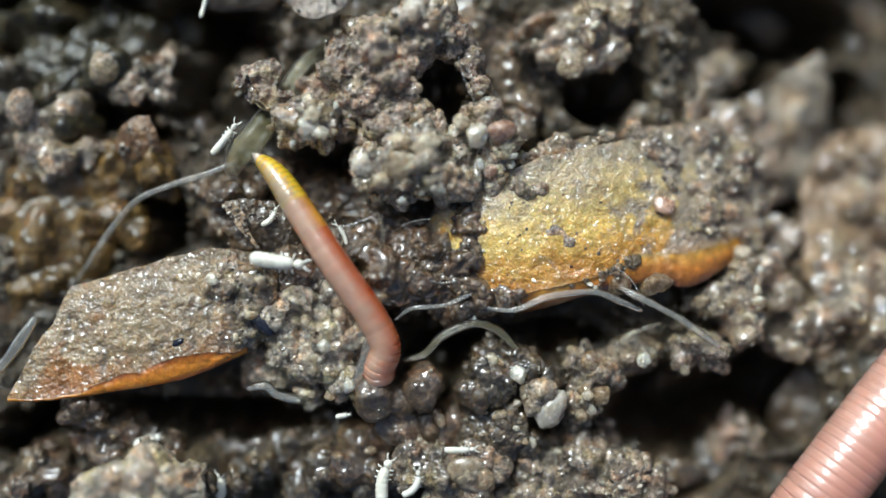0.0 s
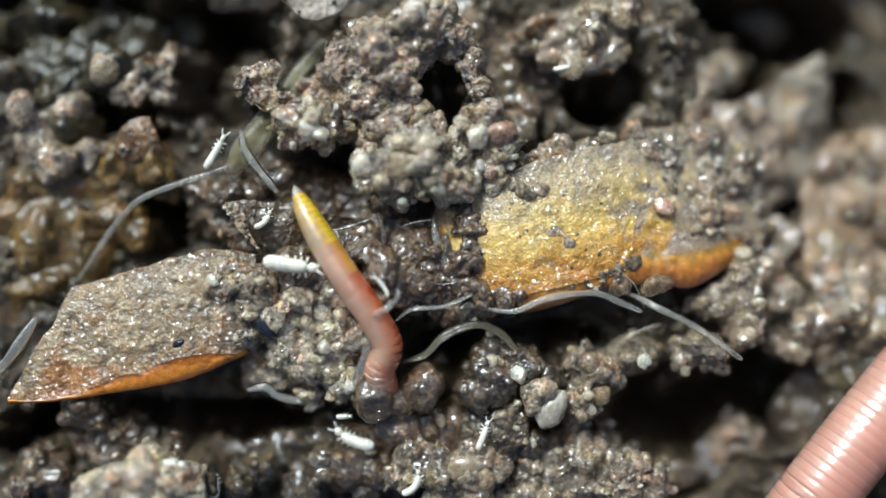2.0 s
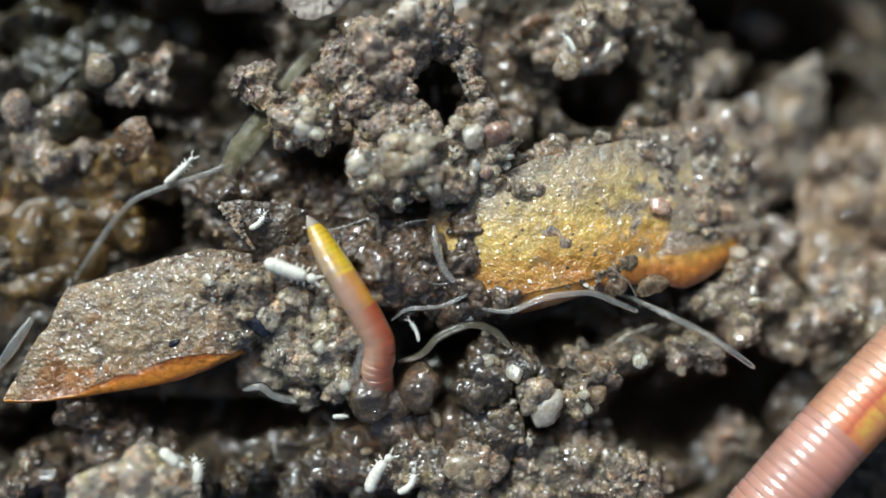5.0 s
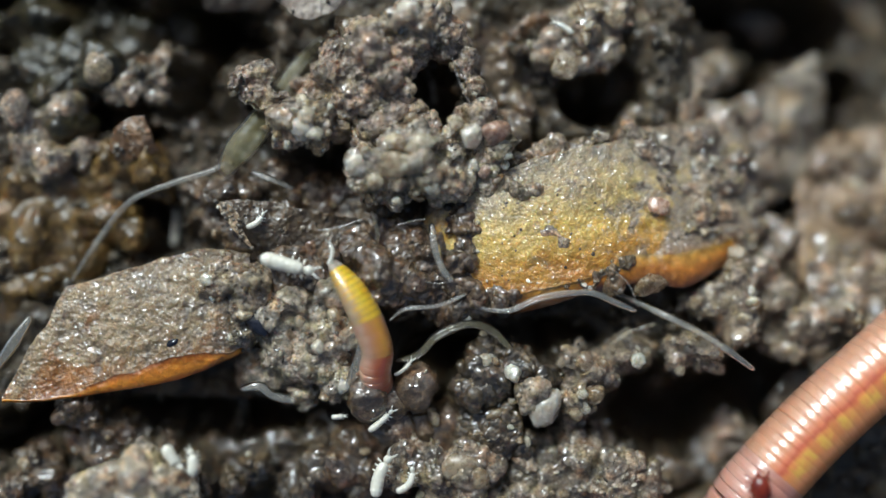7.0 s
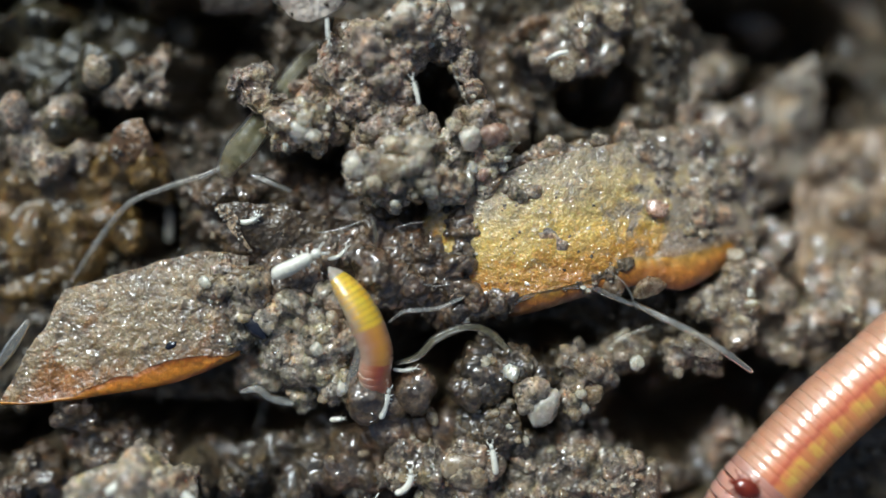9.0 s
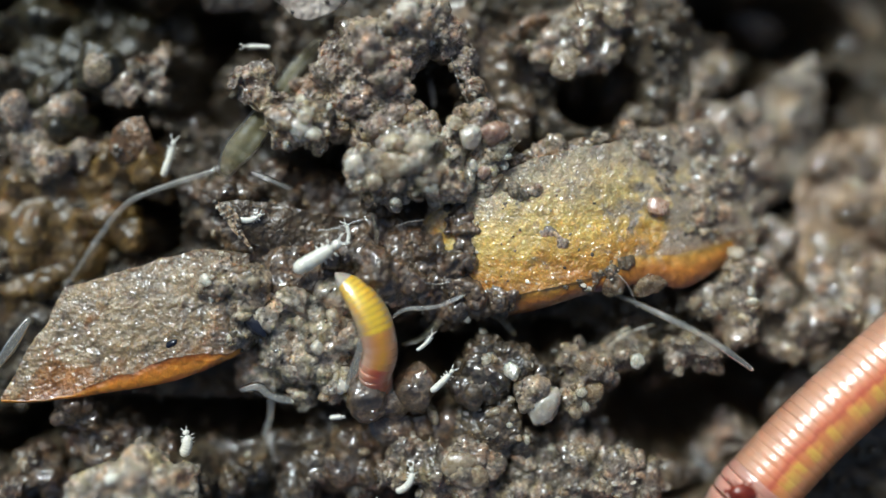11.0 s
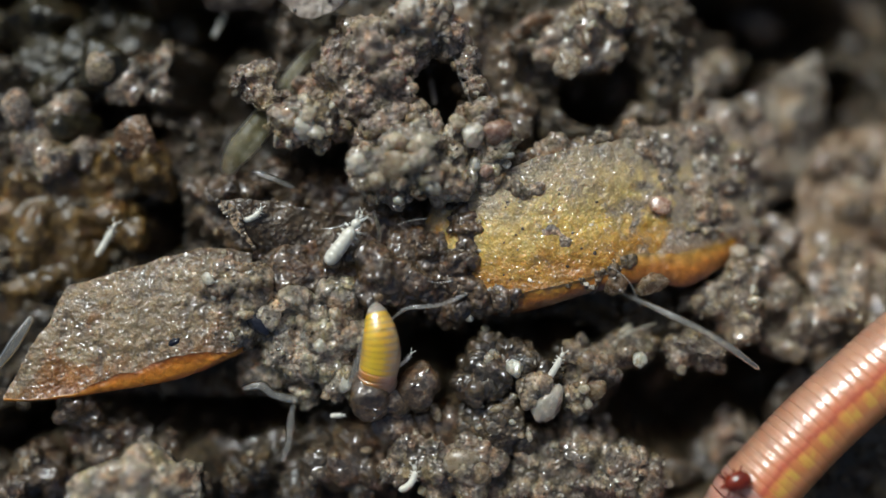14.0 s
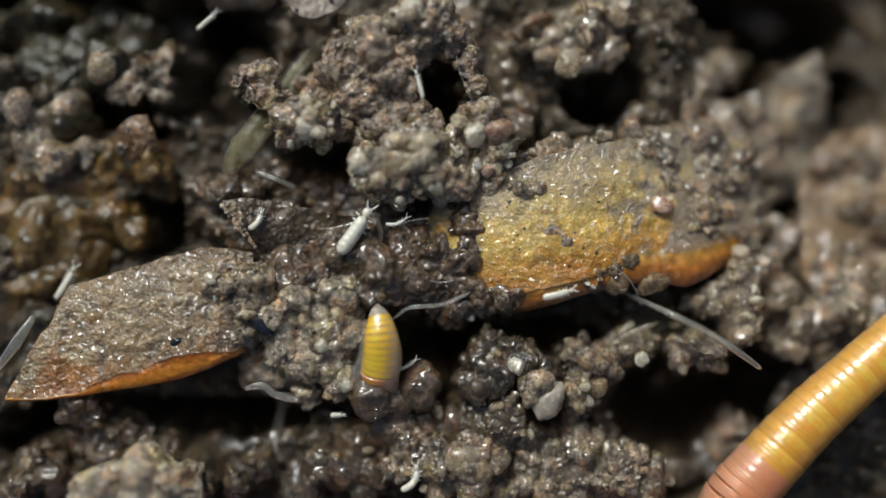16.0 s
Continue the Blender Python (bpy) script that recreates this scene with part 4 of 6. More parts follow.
def peel(label, top, edge, low, arch, seed, material, skin, depth=0.5, specks=70):
    """A strip of peel: the flesh's upper face, and the rind that rolls under along its southern edge."""
    def stamped(name, grid, base, lo, hi, material=material):
        v, f = slab(grid, depth)
        me = fast_mesh(name, v - base, f, material)
        rows, cols = grid.shape[:2]
        across = np.repeat(np.linspace(lo, hi, rows), cols)
        along_ = np.tile(np.linspace(0, 1, cols), rows)
        for key, val in (("across", across), ("along", along_)):
            rim = np.concatenate((np.arange(cols), np.arange(1, rows) * cols + cols - 1, (rows - 1) * cols + np.arange(cols - 2, -1, -1), np.arange(rows - 2, 0, -1) * cols))
            me.attributes.new(key, "FLOAT", "POINT").data.foreach_set("value", np.concatenate((val, val, val[rim], val[rim])).astype(np.float32))
        return me

    flesh_grid = ribbon(top, edge, 130, 300, lambda s, t: arch * math.sin(math.pi * min(1, max(0, t))) ** 1.25, seed, 0.035, 1.0)
    def relief(grid, share=1.0):
        q = grid.reshape(-1, 3)
        w = q * np.array((1, 1, 0))
        q[:, 2] += share * (0.014 * fbm(w, 7.0, 2, seed + 1) - 0.07 * np.maximum(0, fbm(w, 1.3, 3, seed + 2)) + 0.05 * np.maximum(0, fbm(w, 2.6, 2, seed + 5) - 0.2))
        return q

    flat = relief(flesh_grid)
    base = flat.mean(0)
    base[2] = flat[:, 2].min() - depth
    ob = thing("fruit_peel", stamped("fruit_peel", flesh_grid, base, 0, 1), base, label, "fruit peel", "rotting peels")
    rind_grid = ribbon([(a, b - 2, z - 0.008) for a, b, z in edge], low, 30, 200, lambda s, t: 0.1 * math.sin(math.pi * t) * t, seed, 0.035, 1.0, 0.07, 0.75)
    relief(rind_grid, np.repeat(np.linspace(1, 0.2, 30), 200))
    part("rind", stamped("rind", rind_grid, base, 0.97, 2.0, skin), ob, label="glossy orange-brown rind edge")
    rng = np.random.RandomState(seed)
    vs, fs = [], []
    for k in range(specks):
        i, j = rng.randint(4, 126), rng.randint(4, 296)
        r = 0.02 + 0.07 * rng.random() ** 2.5
        turn = np.array(Euler(rng.uniform(0, 6.28, 3)).to_matrix())
        vs.append((BITS[k % 10] * r) @ turn * np.array((1, 1, 0.5)) + flesh_grid[i, j] - base - np.array((0, 0, 0.3 * r)))
        fs.append(ICO[2][1] + 42 * k)
    gm = fast_mesh("grit", np.vstack(vs), np.vstack(fs), M_GRIT_PALE)
    tagged(part("grit", gm, ob), "soil specks stuck on the flesh", kind="stuff")
    return ob


peel("weathered grey strip of rotting peel with an orange rind",
     [(116, 509, -0.2), (181, 491, -0.15), (236, 472, -0.12), (302, 455, -0.1), (357, 444, -0.1), (440, 450, -0.25)],
     [(2, 711, 0.0), (60, 709, 0.05), (130, 699, 0.12), (190, 674, 0.14), (270, 642, 0.14), (330, 631, 0.12), (395, 624, 0.08), (440, 612, -0.3)],
     [(4, 713, -0.06), (60, 712, -0.04), (130, 705, 0.0), (190, 695, -0.02), (270, 682, -0.06), (330, 668, -0.08), (395, 640, -0.15), (440, 620, -0.6)], 0.05, 1, M_PEEL_GREY, M_RIND_DARK, 0.22)
peel("thick yellow strip of rotting peel with an orange rind",
     [(748, 398, -1.0), (762, 362, -0.8), (800, 342, -0.45), (900, 300, -0.1), (1000, 268, -0.15), (1110, 248, -0.35), (1210, 245, -0.6), (1330, 330, -0.9)],
     [(752, 420, -1.0), (770, 482, -0.8), (835, 522, -0.2), (930, 520, 0.05), (1050, 486, 0.08), (1130, 450, 0.05), (1210, 446, -0.08), (1335, 410, -0.7)],
     [(754, 430, -1.2), (770, 530, -1.4), (835, 556, -1.0), (930, 552, -0.4), (1050, 518, -0.2), (1140, 500, -0.15), (1222, 505, -0.25), (1335, 430, -1.0)], 0.22, 4, M_PEEL_YELLOW, M_RIND, 0.5, 110)


# ---- flakes ----
def flake(name, label, category, top, bottom, arch, seed, material, depth=0.12, cols=60, amp=0.07):
    g = ribbon(top, bottom, 26, cols, lambda s, t: arch * math.sin(math.pi * t), seed, amp, 1.3)
    ob, base = solid_sheet(name, g, depth, material, label, category, "dead plant flakes")
    rng = np.random.RandomState(seed)
    vs, fs = [], []
    for k in range(30):
        r = 0.02 + 0.08 * rng.random() ** 2.5
        turn = np.array(Euler(rng.uniform(0, 6.28, 3)).to_matrix())
        vs.append((BITS[k % 10] * r) @ turn + g[rng.randint(2, 24), rng.randint(2, cols - 2)] - base)
        fs.append(ICO[2][1] + 42 * k)
    tagged(part("grit", fast_mesh("grit", np.vstack(vs), np.vstack(fs), M_GRIT), ob), "soil specks stuck on", kind="stuff")
    return ob


flake("leaf_flake", "pale papery leaf flake lying on soil", "leaf flake", [(470, -30, 0.2), (560, -50, 0.3), (640, -30, 0.1)],
      [(485, 2, 0.3), (535, 36, 0.5), (570, 30, 0.5), (612, 4, 0.3)], 0.15, 21, M_LEAF_PALE)
flake("leaf_flake", "dark wet brown leaf flake with a pointed tan corner", "leaf flake", [(377, 357, -0.05), (445, 356, -0.15), (545, 372, -0.25), (650, 388, -0.55)],
      [(379, 362, -0.05), (424, 414, -0.12), (470, 440, -0.35), (560, 448, -0.6), (650, 450, -0.9)], 0.08, 22, M_LEAF, 0.08, 110, 0.16)
flake("leaf_flake", "small tan torn leaf corner on the wet leaf", "leaf flake", [(375, 355, 0.16), (398, 360, 0.16), (420, 378, 0.12)],
      [(378, 360, 0.16), (410, 404, 0.14), (450, 452, 0.06)], 0.02, 23, M_LEAF_TAN, 0.04, 40, 0.02)
flake("leaf_flake", "curled brown leaf flake leaning over a hollow", "leaf flake", [(862, 82, -1.9), (920, 40, -1.4), (965, 15, -1.4)],
      [(868, 100, -2.0), (925, 70, -1.6), (985, 40, -1.6)], 0.1, 23, M_LEAF_BROWN)
flake("leaf_flake", "torn brown leaf flake standing in wet soil", "leaf flake", [(192, 262, -1.1), (222, 210, -0.8), (252, 206, -0.8)],
      [(205, 290, -1.2), (250, 280, -1.0), (282, 268, -1.1)], 0.1, 24, M_LEAF_BROWN)
flake("leaf_flake", "dark reddish leaf flake among soil clods", "leaf flake", [(345, -40, -1.6), (420, -50, -1.5), (500, -40, -1.4)],
      [(360, 15, -1.8), (420, 20, -1.7), (480, 10, -1.6)], 0.1, 25, M_LEAF)
flake("bark_flake", "upright grey bark flake out of focus", "bark flake", [(1285, 240, -1.5), (1335, 165, -2.0), (1400, 120, -2.3), (1440, 92, -2.4)],
      [(1310, 370, -1.6), (1370, 360, -2.2), (1440, 310, -2.8), (1462, 170, -2.9)], 0.35, 26, M_BARK, 0.3, 60, 0.25)
flake("leaf_flake", "broad wet tan leaf flake out of focus", "leaf flake", [(1405, 330, -2.0), (1450, 262, -2.2), (1500, 232, -2.3), (1600, 225, -2.5)],
      [(1415, 500, -1.9), (1470, 480, -1.9), (1530, 470, -1.9), (1600, 480, -2.0)], 0.3, 31, M_LEAF_TAN, 0.2, 60, 0.3)
clump("grey soil smeared on the far leaf flake", [(1470, 300, -1.85, 30), (1530, 300, -1.9, 36), (1520, 372, -1.6, 34), (1570, 400, -1.6, 36), (1440, 440, -1.8, 30), (1500, 455, -1.7, 30)], 37, M_SOIL, 0.09, grains=8, knobs=6, grain_size=(0.2, 0.4), grit=20)
clump("pale crumbs along the upright bark flake", [(1300, 250, -1.3, 34), (1325, 210, -1.7, 32), (1350, 250, -1.8, 40), (1345, 310, -1.6, 36), (1310, 330, -1.2, 30)], 38, M_SOIL_GREY, 0.07, grains=6, knobs=6)
flake("bark_flake", "grey stem flake far out of focus", "bark flake", [(1468, -10, -3.8), (1520, 50, -3.8), (1600, 120, -3.8)],
      [(1500, -40, -3.9), (1560, 10, -3.9), (1640, 80, -3.9)], 0.3, 28, M_BARK, 0.3)
flake("leaf_flake", "tan leaf flake lying under the earthworm", "leaf flake", [(1350, 720, -3.0), (1400, 655, -2.7), (1460, 668, -2.5), (1540, 620, -2.5)],
      [(1360, 760, -3.1), (1405, 815, -2.9), (1450, 780, -2.6), (1540, 790, -2.6)], 0.1, 29, M_LEAF, 0.12, 60, 0.22)


# ---- single grains ----
def stone(u, v, z, r, seed, label, material, squash=(1, 1, 0.8), turn=0):
    if material in (M_GRAIN, M_GRAIN_MUD, M_GRAIN_RED, M_QUARTZ):
        pv, pf = facet(seed, 4, 10)
        keep = 0.5 if material == M_QUARTZ else 0.7
        pv = (keep * pv + (1 - keep) * lump(1, seed, 4, 0.3, 1.2)[0]) * r * UNIT * 1.1 * np.array(squash)
    else:
        pv, pf = lump(r * UNIT, seed, 4, 0.16, 1.0, squash)
    c = spot(u, v, z) - np.array((0, 0, r * UNIT * 0.75))
    ob = thing("sand_grain", fast_mesh("sand_grain", pv, pf, material), c, label, "sand grain", "single grains")
    ob.rotation_euler = (0, 0, radians(turn))


stone(966, 724, 0.25, 31, 201, "large pale translucent quartz grain", M_QUARTZ, (0.85, 1.15, 0.8), -15)
clump("tan mud cap clinging to the pale quartz grain", [(946, 698, 0.3, 18), (938, 720, 0.15, 14), (962, 690, 0.28, 14), (930, 700, 0.1, 16)], 43, M_SOIL_PALE, 0.035, grains=3, grain_size=(0.06, 0.14), knobs=4, grit=15, amp=0.5)
stone(632, 293, 0.85, 20, 202, "pale rounded quartz grain on soil", M_QUARTZ)
stone(834, 238, 0.7, 19, 203, "pale glossy quartz grain on soil", M_QUARTZ)
stone(722, 24, 0.85, 24, 204, "grey-white quartz grain on a clod", M_QUARTZ)
stone(608, 44, 0.1, 19, 205, "dull translucent grain on soil", M_GRAIN_MUD)
stone(1166, 366, 0.3, 16, 206, "pinkish rounded grain on the peel", M_GRAIN_RED, (1.3, 0.9, 0.8), -10)
stone(1086, 502, 0.1, 20, 207, "glassy grey grain under the peel's edge", M_GRAIN_MUD)
stone(1152, 504, 0.05, 22, 208, "glassy grey grain under the peel's edge", M_GRAIN_MUD, (1.4, 1, 0.8))
stone(456, 506, 0.4, 19, 209, "cloudy round grain on wet soil", M_GRAIN_MUD)
stone(604, 686, 0.15, 14, 210, "small pale grain on soil", M_QUARTZ)
stone(910, 662, 0.2, 15, 211, "small brown-white quartz grain", M_GRAIN)
stone(532, 225, 0.75, 22, 212, "pale frosted quartz grain", M_QUARTZ)
stone(18, 190, -0.7, 30, 213, "glossy pale amber grain", M_SOIL_PALE, (0.9, 1.25, 0.8))
stone(170, 118, -0.75, 28, 214, "glossy wet grey grain", M_SOIL_PALE, (1, 1.2, 0.8))
stone(858, 640, 0.0, 12, 215, "small white grain on a clod", M_GRAIN)
stone(1000, 112, -0.4, 22, 216, "round translucent grain on soil", M_GRAIN_MUD)
stone(1090, 30, -0.5, 18, 217, "round white grain out of focus", M_GRAIN_MUD)
stone(450, 575, 0.25, 20, 220, "shiny blue-black seed coat", M_BLACK_SEED, (1.5, 0.8, 0.8), -45)
stone(303, 607, 0.2, 8, 221, "tiny shiny black speck on the grey peel", M_BLACK_SEED, (1.4, 0.8, 0.5), 25)
clump("small dark brown crumb on the yellow peel", [(970, 402, 0.16, 9), (980, 408, 0.18, 11), (992, 420, 0.18, 13), (1000, 432, 0.14, 10), (965, 412, 0.12, 7)], 33, M_SOIL_RED, 0.03, grains=0, knobs=6, grit=0, amp=0.45, crisp=0.8)
clump("pinkish-brown crumb on the yellow peel", [(900, 328, 0.05, 9), (912, 336, 0.08, 9), (928, 342, 0.08, 10), (942, 338, 0.06, 8), (952, 332, 0.04, 7)], 34, M_SOIL_PALE, 0.03, grains=0, knobs=6, grit=0, amp=0.45, crisp=0.8)
# The western lobes are added to darken the peel like the tall clod's shade.
clump("wet brown mud creeping over the yellow peel, partly as the clod's shade", [(826, 430, 0.05, 22), (830, 455, 0.0, 24), (812, 470, 0.0, 36), (788, 470, -0.1, 44), (815, 505, 0.0, 30), (818, 398, -0.05, 24), (836, 408, 0.0, 14), (812, 372, -0.15, 20),
       (762, 440, -0.3, 36), (748, 490, -0.25, 36), (845, 530, 0.05, 18), (885, 534, 0.1, 15)], 35, M_SOIL_SLIMY, 0.045, grains=5, knobs=0, grit=40, soften=4, crisp=1.0, amp=0.6)
clump("wet mud and crumbs over the peel's rind", [(1005, 508, 0.12, 12), (1030, 500, 0.15, 13), (1058, 492, 0.15, 14), (1085, 482, 0.12, 14), (1108, 468, 0.12, 13), (1045, 512, 0.05, 12)], 41, M_SOIL, 0.04, grains=8, grain_size=(0.06, 0.16), knobs=2, grit=30, amp=0.6, crisp=0.7)
clump("wet brown crumbs along the peel's upper edge", [(890, 300, -0.2, 16), (915, 286, -0.24, 20), (950, 276, -0.26, 20), (985, 264, -0.3, 22), (1025, 258, -0.36, 20), (1060, 248, -0.45, 20), (1110, 242, -0.5, 24)], 36, M_SOIL_GREY, 0.05, grains=6, knobs=6, grit=30, amp=0.6)
stone(45, 822, -0.8, 16, 240, "bluish white grain among wet crumbs", M_GRAIN)
stone(768, 738, -0.4, 14, 241, "glassy wet grain in the gap", M_GRAIN, (0.7, 1.3, 0.8), 20)
stone(880, 700, -0.2, 12, 242, "small glassy grain on soil", M_GRAIN_MUD)
stone(1130, 640, -0.2, 13, 243, "glassy bead on grey soil", M_GRAIN)
stone(1055, 700, -0.1, 17, 244, "glassy bead on grey soil", M_GRAIN_MUD)
stone(1035, 640, -0.1, 16, 245, "glassy bead on grey soil", M_GRAIN_MUD)
stone(700, 250, 0.95, 15, 246, "pale rough grain on the tall clod", M_GRAIN)
stone(745, 252, 0.9, 20, 247, "pale rough grain on the tall clod", M_GRAIN, (1.3, 0.9, 0.8), 30)
stone(665, 320, 0.9, 14, 248, "pale rough grain on the tall clod", M_GRAIN)
stone(765, 330, 0.8, 15, 249, "pale rough grain on the tall clod", M_GRAIN)
stone(540, 205, 0.85, 14, 250, "pale frosted grain on the knob", M_GRAIN)
stone(555, 235, 0.75, 13, 251, "pale frosted grain on the knob", M_GRAIN)
stone(877, 234, 0.66, 21, 252, "reddish grain at the clod's tip", M_GRAIN_RED, (1.1, 1, 0.8), 35)
stone(858, 303, 0.35, 11, 261, "small pink grain on the tall clod", M_GRAIN_RED)
stone(805, 215, 0.72, 13, 262, "pale rough grain on the tall clod", M_GRAIN)
stone(853, 184, 0.3, 12, 263, "pale rough grain on the tall clod", M_GRAIN)
stone(840, 292, 0.42, 10, 264, "glassy grain on the tall clod", M_QUARTZ, (0.7, 1.2, 0.8), 15)
stone(695, 290, 0.95, 24, 265, "pale rough grain on the tall clod", M_GRAIN_MUD, (1.2, 0.9, 0.7), 10)
stone(787, 330, 0.6, 13, 266, "glassy grain on the tall clod", M_GRAIN)
stone(590, 560, 0.55, 12, 253, "white flat grain on grey soil", M_GRAIN)
stone(562, 615, 0.6, 12, 254, "white flat grain on grey soil", M_GRAIN)
stone(530, 570, 0.55, 10, 255, "white flat grain on grey soil", M_GRAIN)
stone(365, 495, 0.4, 10, 256, "tiny yellow-white grain on the peel", M_GRAIN)
stone(845, 852, 0.35, 18, 257, "translucent tan grain on a clod", M_GRAIN_MUD, (1.2, 1, 0.7))
stone(815, 835, 0.35, 26, 258, "flat grey grain on a clod", M_GRAIN_MUD, (1.2, 1, 0.5), 20)


# ---- glassy worms ----
def threadworm(name, label, pts, r, material, n=46, sides=10):
    mm = [spot(*q) for q in pts]
    c = np.mean(mm, 0)
    return thing(name, tube(name, [q - c for q in mm], [r * 0.45 * UNIT, r * 0.85 * UNIT, r * 1.02 * UNIT, r * 0.8 * UNIT, r * 0.95 * UNIT, r * 0.6 * UNIT], material, sides, n, 0.05, n // 3),
                 c, label, "potworm", "potworms")


stretched = threadworm("potworm", "translucent white potworm stretched over a gap", [(125, 500, -1.2), (175, 425, -1.0), (230, 358, -0.7), (300, 327, -0.6), (365, 306, -0.5), (405, 288, -0.5)], 7, M_POTWORM)
edging = threadworm("potworm", "long translucent potworm along the peel's edge", [(845, 545, 0.1), (900, 550, 0.2), (960, 527, 0.3), (1040, 518, 0.35), (1090, 536, 0.25), (1128, 552, 0.0)], 7, M_POTWORM)
threadworm("potworm", "glassy potworm with bright wet highlights", [(688, 568, 0.1), (715, 548, 0.25), (750, 544, 0.3), (780, 540, 0.3), (826, 520, 0.25)], 5, M_POTWORM)
yellowish = threadworm("potworm", "yellowish translucent potworm under the peel", [(700, 640, -0.2), (742, 626, -0.1), (775, 594, -0.1), (830, 574, -0.1), (872, 586, -0.2), (908, 622, -0.2)], 9, M_GLASSY_YELLOW)
threadworm("potworm", "short pale potworm beside the small worm", [(612, 694, 0.0), (628, 655, 0.15), (640, 612, 0.2), (648, 590, 0.2)], 11, M_POTWORM)
threadworm("potworm", "thick glassy potworm at the grey peel's tip", [(55, 560, 0.0), (25, 605, 0.1), (0, 640, 0.1), (-40, 680, 0.0)], 12, M_POTWORM)
threadworm("potworm", "bluish white potworm in the shade of the peel", [(425, 690, -0.2), (458, 684, -0.2), (482, 700, -0.25), (525, 710, -0.3)], 10, M_POTWORM)
threadworm("potworm", "thin glassy potworm hanging from the clod", [(658, 372, 0.0), (668, 415, -0.1), (660, 462, -0.3)], 4.5, M_GLASSY_YELLOW)
curled = threadworm("potworm", "faint potworm curled on brown soil", [(445, 305, -0.4), (480, 318, -0.4), (520, 335, -0.6)], 7, M_POTWORM)
threadworm("potworm", "thin potworm deep under the peel", [(1075, 612, -0.6), (1110, 590, -0.5), (1160, 572, -0.4)], 6, M_GLASSY_YELLOW)
stem_line = [spot(*q) for q in ((396, 312, -0.75), (412, 278, -0.45), (445, 238, -0.45), (485, 185, -0.8), (520, 125, -1.1), (575, 70, -1.3))]
thing("plant_stem", tube("plant_stem", [q - stem_line[2] for q in stem_line], [0.2, 0.44, 0.4, 0.26, 0.2, 0.16], M_STEM, 18, 70, 0.03, 9, 0.7), stem_line[2],
      "flattened olive-brown plant stem behind a clod", "plant stem")


def strand(label, pts, r):
    mm = [spot(*q) for q in pts]
    c = np.mean(mm, 0)
    thing("fungal_thread", tube("fungal_thread", [q - c for q in mm], [r * UNIT, r * UNIT], M_POTWORM, 6, 30), c, label, "fungal thread", "fungal threads")


strand("fine shiny fungal thread on wet soil", [(560, 408, 0.05), (600, 402, 0.1), (648, 385, 0.1)], 1.6)
strand("fine shiny fungal thread on wet soil", [(700, 400, 0.0), (725, 392, 0.0), (755, 388, 0.0)], 1.6)
strand("fine shiny fungal thread on wet soil", [(730, 492, 0.1), (770, 502, 0.15), (800, 498, 0.2)], 1.5)
strand("fine pale fibre hooked on a clod", [(892, 238, 0.5), (903, 225, 0.6), (901, 205, 0.6)], 1.5)
strand("fine pale fibres on the tall clod", [(640, 60, 0.7), (655, 45, 0.85), (690, 42, 0.8)], 1.3)
strand("fine pale fibres on the tall clod", [(800, 100, 0.4), (815, 150, 0.45), (850, 215, 0.5)], 1.3)
strand("fine pale fibres on the tall clod", [(808, 108, 0.35), (830, 150, 0.4), (862, 205, 0.45)], 1.1)
strand("thin brown-white rootlet across the gap", [(1075, 470, 0.3), (1110, 500, 0.3), (1130, 545, 0.1)], 1.5)


# ---- animals ----
def oval(name, rx, ry, rz, material, sub=3, seed=0, rough=0.0):
    v, f = ICO[sub]
    p = v * (1 + rough * fbm(v + seed, 1.5, 2, seed))[:, None] * np.array((rx, ry, rz))
    return fast_mesh(name, p, f, material)


def springtail(label, length, bend=0.0, slim=1.0):
    """A white springtail, head to +x, length in plan units; bend curls it sideways (degrees in all)."""
    k = length * UNIT
    base = new("springtail")
    tagged(base, label, "springtail", "springtails")
    arc = radians(bend)

    def at(s):      # s from -0.5 (tail) to 0.5 (head)
        if abs(arc) < 1e-3:
            return np.array((s * k, 0, 0)), 0.0
        rad = k / arc
        a = s * arc
        return np.array((rad * math.sin(a), rad * (1 - math.cos(a)), 0)), a

    wide = 0.125 * k * slim
    pts = [at(s)[0] for s in np.linspace(-0.5, 0.28, 7)]
    part("abdomen", tube("abdomen", pts, [wide * 0.82, wide * 1.04, wide * 1.06, wide * 1.0, wide * 0.94, wide * 0.76], M_WHITE, 16, 50, 0.05, 7), base)
    hp, ha = at(0.36)
    head = part("head", oval("head", 0.1 * k, 0.085 * k * slim, 0.08 * k, M_WHITE), base, hp)
    head.rotation_euler = (0, 0, ha)
    for sgn in (1, -1):
        q = [np.array((0.07 * k, sgn * 0.03 * k, 0.02 * k)), np.array((0.15 * k, sgn * 0.08 * k, 0.05 * k)), np.array((0.22 * k, sgn * 0.1 * k, 0.02 * k))]
        part("antenna", tube("antenna", q, [0.026 * k, 0.022 * k, 0.016 * k], M_WHITE, 6, 12, 0.2, 4), head)
        for j, s in enumerate((0.05, 0.15, 0.25)):
            o, a = at(s)
            side = np.array((-math.sin(a), math.cos(a), 0)) * sgn
            q = [o + side * wide * 0.6, o + side * (wide + 0.025 * k) + np.array((0.01 * k * (j - 1), 0, -0.02 * k)),
                 o + side * (wide + 0.05 * k) + np.array((0.03 * k * (j - 1), 0, -wide))]
            part("leg", tube("leg", q, [0.024 * k, 0.018 * k, 0.01 * k], M_WHITE, 6, 10), base)
    return base


